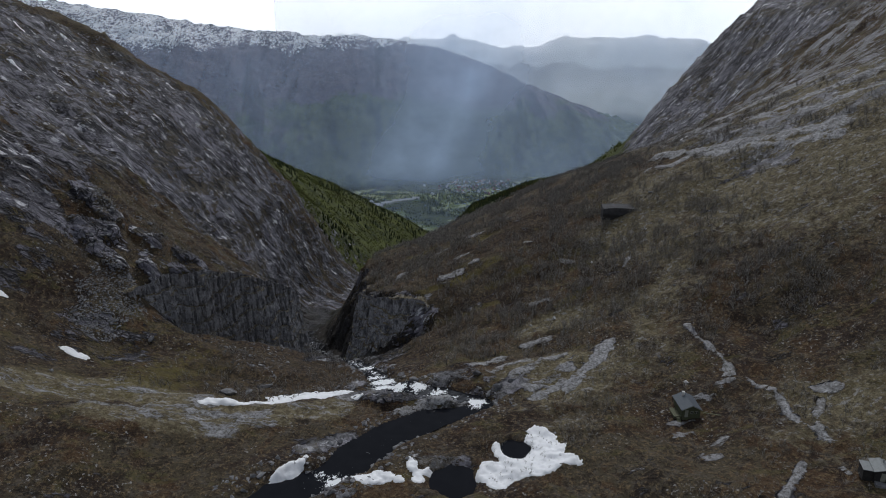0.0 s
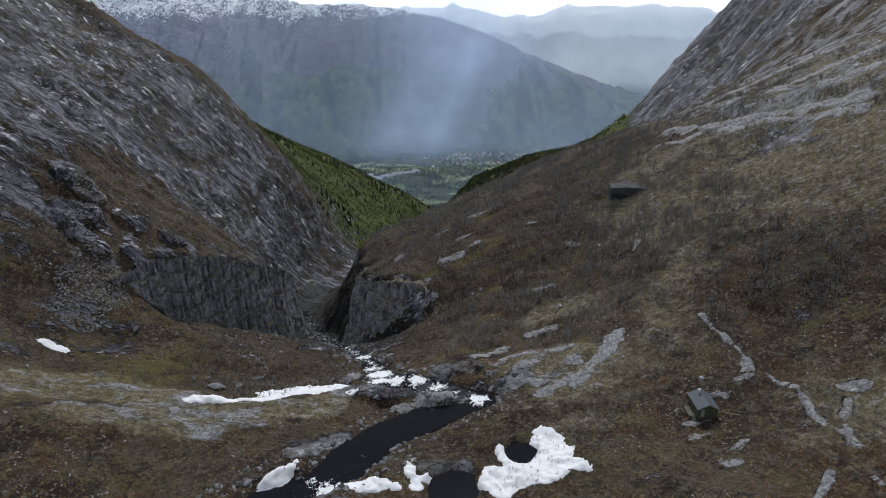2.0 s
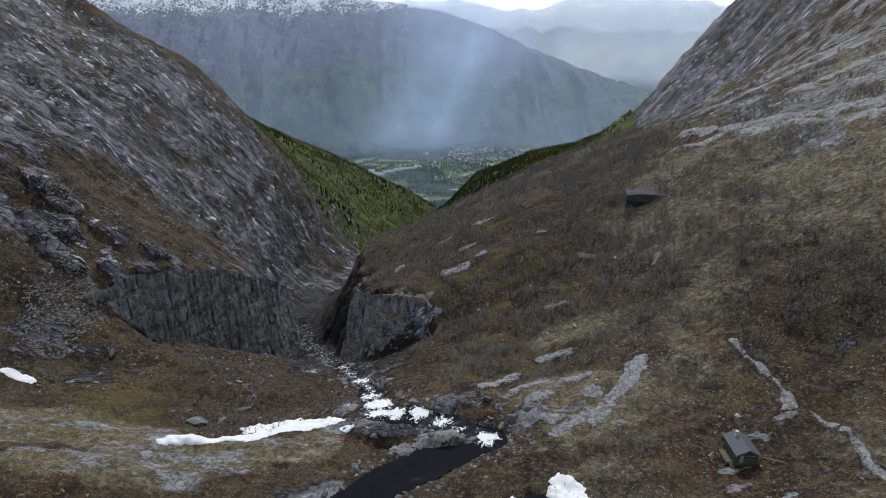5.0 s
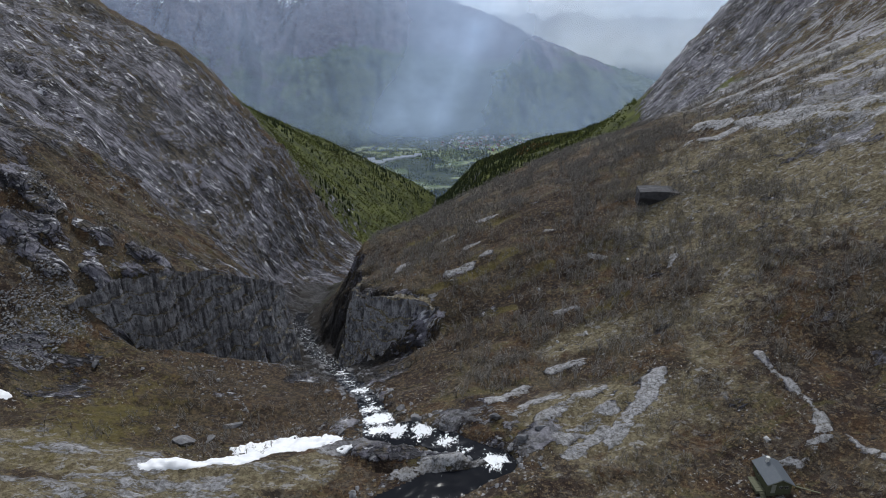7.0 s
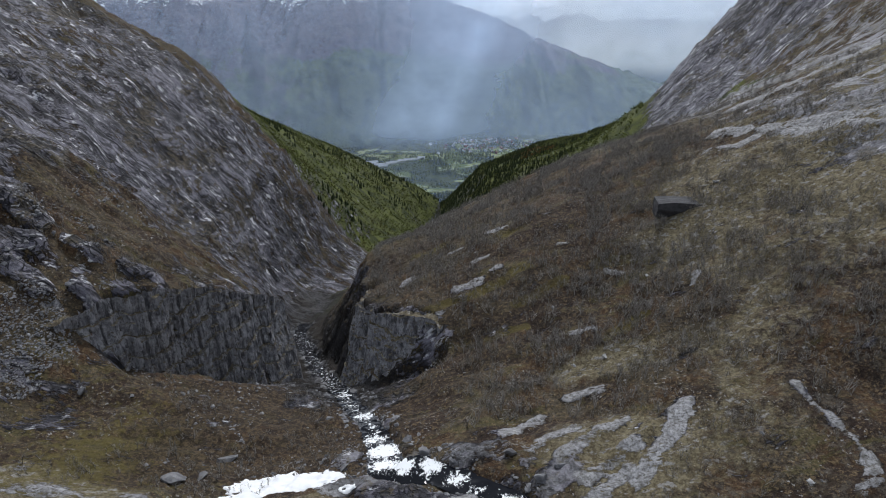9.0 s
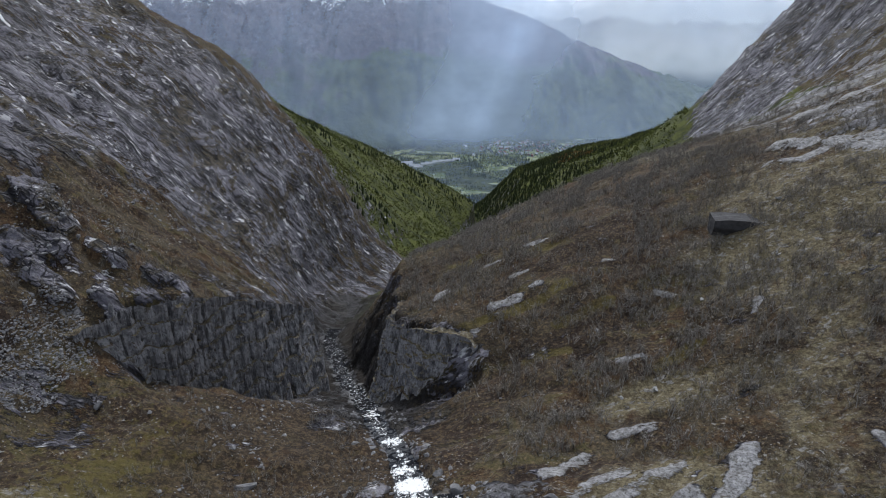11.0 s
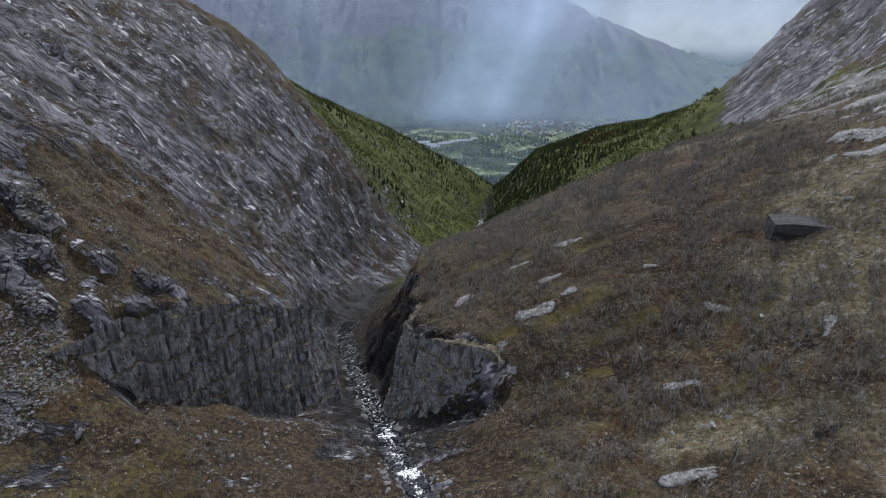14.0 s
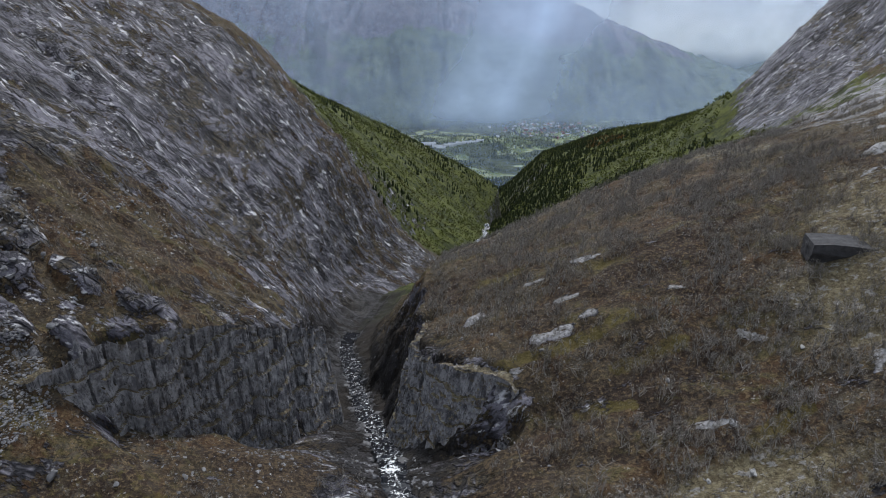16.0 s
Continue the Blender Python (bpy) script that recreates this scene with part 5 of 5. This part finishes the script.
keep = scrub_open(sx, sy) & (rng.random(2600) < smooth(0.0, 0.5, fbm(sx / 14, sy / 14, 3, 405) + 0.15 * (sx > 95)))
scatter("cabin_scrub", bushes, sx[keep], sy[keep], sizes(keep.sum(), 0.9, 2.2, 1.5), twig_mat, "low bare scrub round the cabins", "scrub", rng, 0.02)

snow_twigs()
birches = []
for (wood, crown) in shapes[:4]:
    tree = empty("birch_tree", Matrix(), "crooked bare mountain birch with pale stems on heath", "tree", "bare birches on the hump")
    for name, (co, tr), mat in (("trunk", wood, bark_mat), ("crown", crown, twig_mat)):
        ob = new(name, triangles(name, co, tr, mat))
        ob.parent = tree
    birches.append(tree)
spots = [(x, y) for x, y in zip(*in_box(420, 12, 95, 176, 246)) if scrub_open(np.array([x]), np.array([y]))[0]][:170]
for k, (x, y) in enumerate(spots):
    h = 2.6 + 2.0 * rng.random()
    m = pose(x, y, at_ground(x, y) - 0.05, 0, 0, 360 * rng.random())
    tree = birches[k] if k < 4 else copy_thing(birches[k % 4], m)
    tree.matrix_world = m @ Matrix.Diagonal((h, h, h, 1))


# ---- woods down the valley ----
def spruce_shape(rng):
    pieces = []
    for z0, z1, r in ((0.08, 0.55, 0.24), (0.32, 0.8, 0.17), (0.58, 1.0, 0.10)):
        k = 6
        a = np.linspace(0, 2 * math.pi, k, endpoint=False) + rng.random()
        rr = r * rng.uniform(0.7, 1.25, k)
        co = np.r_[np.stack([rr * np.cos(a), rr * np.sin(a), z0 + 0 * a + rng.uniform(-0.04, 0.04, k)], -1), [[0, 0, z1]]]
        pieces.append((co, np.array([[i, (i + 1) % k, k] for i in range(k)])))
    return joined(pieces)


def leafy_shape(rng, lumps):
    pieces = [stick((0, 0, 0), (0, 0, 0.5), 0.03, 0.02)]
    for _ in range(lumps):
        co, tr = lump(rng, 1, 1.0, 0.8)
        pieces.append((co * rng.uniform(0.13, 0.24) + rng.normal(0, 0.16, 3) * (1, 1, 0.9) + (0, 0, 0.58), tr))
    return joined(pieces)


spruces, leafies = [spruce_shape(rng) for _ in range(6)], [leafy_shape(rng, 3) for _ in range(6)]
groves = [leafy_shape(rng, 2) for _ in range(6)]


def wood(name, shapes_, n, x0, x1, y0, y1, where, lo, hi, mat, label):
    x, y = in_box(n, x0, x1, y0, y1)
    k = where(x, y)
    h = sizes(k.sum(), lo, hi, 1.0)
    return scatter(name, shapes_, x[k], y[k], h, mat, label, "forest", rng, 0.03)


def left_wood(x, y):
    return (x < along(RIVER, y)[0] - 4) & (y - 0.25 * x > 700) & (x > along(LEFT_CREST, y)[0]) & (land(x, y) < -45 - 20 * value_noise(x / 30, y / 30, 9))


def right_wood(x, y):
    return (x > along(RIVER, y)[0] + 6) & (y > 425) & (x < along(RIGHT_UPPER, y)[0] - 14 + 10 * value_noise(x / 25, y / 25, 19))


wood("spruce_forest", spruces, 9000, -520, 90, 660, 1800, lambda x, y: left_wood(x, y) & (fbm(x / 60, y / 60, 3, 501) + 0.45 * smooth(1000, 1200, y - 0.5 * x) - 0.42 > 0), 4.5, 8.5, conifer_mat, "dark spruce wood along the ridge")
wood("birch_forest", leafies, 22000, -420, 90, 640, 1600, lambda x, y: left_wood(x, y) & (fbm(x / 60, y / 60, 3, 501) < 0.3), 2.0, 5.5, leaf_mat, "fresh green birch wood on the valley side")
def right_height(x, y):
    """0 at the river, 1 under the cliffs."""
    a, b = along(RIVER, y)[0], along(RIGHT_UPPER, y)[0]
    return (x - a) / (b - a)


def rust_patch(x, y):
    return np.exp(-((x - RUST[0]) / 46) ** 2 - ((y - RUST[1]) / 190) ** 2) + 0.3 * fbm(x / 25, y / 25, 3, 513) > 0.62


RUST = (300, 1330)
wood("spruce_forest", spruces, 21000, 30, 560, 500, 2300, lambda x, y: right_wood(x, y) & (land(x, y) < -58) & (fbm(x / 55, y / 55, 4, 503) - 1.1 * (right_height(x, y) - 0.62) + 0.3 * smooth(900, 600, y) > 0.06), 5, 10.5, conifer_mat, "dark spruce wood above the river")
wood("birch_forest", leafies, 20000, 0, 600, 440, 2300, lambda x, y: right_wood(x, y) & ~rust_patch(x, y) & (fbm(x / 45, y / 45, 4, 505) < 0.12 + 0.5 * (right_height(x, y) - 0.3)), 3.5, 8, leaf_mat, "green birch wood on the valley side")
wood("rust_birch_forest", leafies, 3600, 170, 440, 950, 1700, lambda x, y: right_wood(x, y) & rust_patch(x, y), 3.5, 7, rust_mat, "rust-brown budding birches among green wood")
wood("valley_forest", groves, 15000, -700, 1000, 2150, 3350, lambda x, y: fbm(x / 110, y / 110, 4, 505) > -0.25, 5, 11, leaf_mat, "leafy groves between valley fields")
wood("valley_forest", spruces, 14000, -700, 1000, 2150, 3350, lambda x, y: fbm(x / 110, y / 110, 4, 507) > -0.05, 7, 13, conifer_mat, "spruce groves on the valley floor")


# ---- the cabins ----
def gable_roof(w, l, eave, ridge, over, thick):
    """The two panels of a gable roof along y."""
    out = []
    for side in (-1, 1):
        bm = bmesh.new()
        drop = (ridge - eave) * over / (w / 2)
        prof = [(0, ridge), (side * (w / 2 + over), eave - drop), (side * (w / 2 + over), eave - drop + thick), (0, ridge + thick)]
        a = [bm.verts.new((x, -l / 2 - over, z)) for x, z in prof]
        b = [bm.verts.new((x, l / 2 + over, z)) for x, z in prof]
        for i in range(4):
            j = (i + 1) % 4
            bm.faces.new((a[i], a[j], b[j], b[i]))
        bm.faces.new(a)
        bm.faces.new(b[::-1])
        bmesh.ops.recalc_face_normals(bm, faces=bm.faces)
        out.append(bm)
    return out


def gable_body(w, l, eave, ridge):
    bm = bmesh.new()
    prof = [(-w / 2, -0.8), (w / 2, -0.8), (w / 2, eave), (0, ridge), (-w / 2, eave)]
    a = [bm.verts.new((x, -l / 2, z)) for x, z in prof]
    b = [bm.verts.new((x, l / 2, z)) for x, z in prof]
    for i in range(5):
        j = (i + 1) % 5
        bm.faces.new((a[i], a[j], b[j], b[i]))
    bm.faces.new(a[::-1])
    bm.faces.new(b)
    bmesh.ops.recalc_face_normals(bm, faces=bm.faces)
    return bm


def window(parent, m, w, h):
    """A framed window with a cross bar, facing -y."""
    fr = part("window", box(-w / 2, -0.05, 0, w / 2, 0.03, h, 0.01), trim_mat, parent)
    fr.matrix_local = m
    for sgn in (-1, 1):
        part("pane", box(sgn * w / 4 - w * 0.19, -0.06, h * 0.12, sgn * w / 4 + w * 0.19, -0.045, h * 0.88), glass_mat, fr)
    return fr


def cabin():
    x, y = 75.0, 133.6
    hut = empty("cabin", pose(x, y, at_ground(x, y) - 0.15, 0, 0, -5), "dark green wooden cabin with a grey felt roof", "cabin")
    w, l, eave, ridge = 4.6, 6.2, 2.3, 3.5
    part("wall", gable_body(w, l, eave, ridge), green_paint, hut)
    for bm in gable_roof(w, l, eave, ridge, 0.4, 0.12):
        part("roof", bm, roof_mat, hut, "grey felt roof panel")
    chim = part("chimney", box(-0.75, 1.7, 2.9, -0.25, 2.2, 4.3, 0.03), white_paint, hut, "whitewashed chimney")
    part("cap", box(-0.82, 1.63, 4.3, -0.18, 2.27, 4.42), white_paint, chim)
    part("door", box(-1.6, -l / 2 - 0.05, 0.0, -0.75, -l / 2 + 0.02, 2.0, 0.01), trim_mat, hut)
    for wx in (0.2, 1.3):
        window(hut, pose(wx, -l / 2, 1.0), 0.75, 0.8)
    window(hut, pose(-w / 2, 0.9, 1.0, 0, 0, -90), 0.9, 0.8)
    for sgn in (-1, 1):
        bm = box(-0.06, -0.03, 0, 0.06, 0.03, 2.95)
        bmesh.ops.transform(bm, verts=bm.verts, matrix=Matrix.Translation((sgn * 2.7, -l / 2 - 0.42, 2.08)) @ Matrix.Rotation(-sgn * math.atan2(2.35, 1.2), 4, "Y"))
        part("bargeboard", bm, trim_mat, hut)
    deck = part("deck", box(-w / 2 - 1.7, -2.6, -0.75, -w / 2 - 0.02, 1.4, -0.12), deck_mat, hut, "weathered plank deck")
    for k in range(8):
        part("plank", box(-w / 2 - 1.75, -2.6 + 0.5 * k, -0.11, -w / 2 - 0.03, -2.14 + 0.5 * k, -0.06), deck_mat, deck)
    for k in range(4):
        part("step", box(-w / 2 - 1.2, -3.0 - 0.3 * k, -0.45 - 0.2 * k, -w / 2 - 0.2, -2.62 - 0.3 * k, -0.25 - 0.2 * k), deck_mat, hut)


def shed():
    x, y = 96.8, 96.2
    hut = empty("shed", pose(x, y, at_ground(x, y) + 0.3, 0, 0, -24), "small tarred shed with a pale tin roof", "shed")
    part("wall", gable_body(3.2, 4.0, 2.1, 2.7), dark_paint, hut)
    for bm in gable_roof(3.2, 4.0, 2.1, 2.7, 0.25, 0.08):
        part("roof", bm, tin_mat, hut, "pale tin roof panel")
    part("lean_to", box(-3.4, -1.6, -0.8, -1.62, 1.4, 1.75, 0.02), dark_paint, hut)
    part("lean_to_roof", box(-3.6, -1.8, 1.76, -1.5, 1.6, 1.86), tin_mat, hut, "pale tin roof panel")
    part("chimney", box(0.3, 0.8, 2.3, 0.55, 1.05, 3.3, 0.02), tin_mat, hut)
    part("door", box(-0.45, -2.06, 0, 0.4, -1.97, 1.9, 0.01), trim_mat, hut)
    part("doorstep", box(-1.4, -3.4, -0.7, 1.2, -2.05, -0.05, 0.05), stone_mat, hut)


cabin()
shed()


def plank_walk(x0, y0, x1, y1):
    """A weathered board over wet ground."""
    ang = math.degrees(math.atan2(y1 - y0, x1 - x0))
    ln = math.hypot(x1 - x0, y1 - y0)
    ob = part("plank_walk", box(0, -0.16, 0, ln, 0.16, 0.12, 0.02), deck_mat)
    za, zb = at_ground(x0, y0) + 0.25, at_ground(x1, y1) + 0.25
    ob.matrix_world = pose(x0, y0, za, 0, -math.degrees(math.atan2(zb - za, ln)), ang)
    return tagged(ob, "pale weathered boards leading away from the cabin", "boardwalk")


plank_walk(78.6, 131.5, 81.5, 128)


# ---- the village ----
def house(x, y, w, l, h, turn, wall, roof, label, category="house"):
    hs = empty("house" if category == "house" else "farm_building", pose(x, y, at_ground(x, y), 0, 0, turn), label, category, "houses of the village")
    part("wall", gable_body(w, l, h, h + w * 0.33), wall, hs)
    for bm in gable_roof(w, l, h, h + w * 0.33, 0.6, 0.4):
        part("roof", bm, roof, hs)


for x, y, w, l in ((-116, 2822, 24, 60), (-70, 2790, 20, 46), (-54, 2765, 16, 40), (-20, 2815, 18, 44), (-2, 2842, 16, 38), (28, 2860, 16, 34), (60, 2880, 18, 40), (92, 2892, 16, 36), (122, 2902, 18, 34), (-95, 2855, 14, 30)):
    house(x, y, w, l, 6, 90 + 25 * rng.random() - 10, wall_mats[0], tile_mats[2], "long white building with a pale steel roof", "building")
for k in range(95):
    x, y = rng.normal(480, 120), rng.normal(3150, 75)
    house(x, y, 9 + 4 * rng.random(), 11 + 6 * rng.random(), 5 + 2 * rng.random(), 180 * rng.random(), wall_mats[0 if rng.random() < 0.7 else 1 + k % 2], tile_mats[k % 3], "wooden village house among trees on the valley floor")


# ---- sheets that stand in for haze over the far valley ----
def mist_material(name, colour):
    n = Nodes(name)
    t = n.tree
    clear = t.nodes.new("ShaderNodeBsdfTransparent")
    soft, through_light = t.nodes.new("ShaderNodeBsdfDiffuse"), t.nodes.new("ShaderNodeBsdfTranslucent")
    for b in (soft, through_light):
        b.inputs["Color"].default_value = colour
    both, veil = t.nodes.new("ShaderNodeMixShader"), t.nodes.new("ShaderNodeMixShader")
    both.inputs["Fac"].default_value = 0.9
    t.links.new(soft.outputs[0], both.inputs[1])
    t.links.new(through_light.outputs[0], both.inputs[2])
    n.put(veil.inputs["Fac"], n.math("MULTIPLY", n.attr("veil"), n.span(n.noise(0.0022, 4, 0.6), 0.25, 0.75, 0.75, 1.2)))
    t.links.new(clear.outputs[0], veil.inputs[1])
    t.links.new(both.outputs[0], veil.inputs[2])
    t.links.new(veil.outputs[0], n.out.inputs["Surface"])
    return n.mat


mist_mat = mist_material("thin_haze_sheet", (0.55, 0.72, 1.0, 1))
haze_mat = mist_material("bright_haze_sheet", (0.88, 0.95, 1.0, 1))


# one added translucent sheet that veils whatever lies beyond it, as haze would
def mist(y, lean, x0, x1, z0, z1, density, label, material=mist_mat):
    gx, gz = np.meshgrid(np.linspace(x0, x1, 90), np.linspace(z0, z1, 50))
    co = np.stack([gx, y - lean * (gz - z0) + 60 * fbm(gx / 700, gz / 700, 2, 601), gz], -1).reshape(-1, 3)
    idx = np.arange(gx.size).reshape(gx.shape)
    f = np.stack([idx[:-1, :-1], idx[:-1, 1:], idx[1:, 1:], idx[1:, :-1]], -1).reshape(-1, 4)
    ob = new("mist", mesh_from("mist", co, f, material, True, {"veil": density(gx, gz).ravel()}))
    return tagged(ob, label, "mist", kind="stuff")


# light shafts drawn into the sheet as slanted bands of denser veil
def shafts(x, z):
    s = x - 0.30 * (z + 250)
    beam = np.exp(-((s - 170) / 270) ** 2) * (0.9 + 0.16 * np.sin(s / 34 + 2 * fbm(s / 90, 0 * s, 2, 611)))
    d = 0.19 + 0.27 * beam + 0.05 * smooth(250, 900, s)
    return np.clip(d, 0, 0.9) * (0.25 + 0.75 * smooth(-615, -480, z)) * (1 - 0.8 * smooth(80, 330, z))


mist(2990, 0.8, -2600, 2600, -615, 500, shafts, "thin bluish sheet standing in for haze, light shafts drawn in")
mist(4280, 0.06, -700, 3600, -640, 900, lambda x, z: 0.80 - 0.42 * smooth(-250, 30, z), "pale blue sheet standing in for haze before the distant range", haze_mat)
mist(2040, 0.5, -900, 1400, -622, -150, lambda x, z: 0.11 * (1 - smooth(-430, -180, z)), "thin sheet standing in for haze low over the valley")
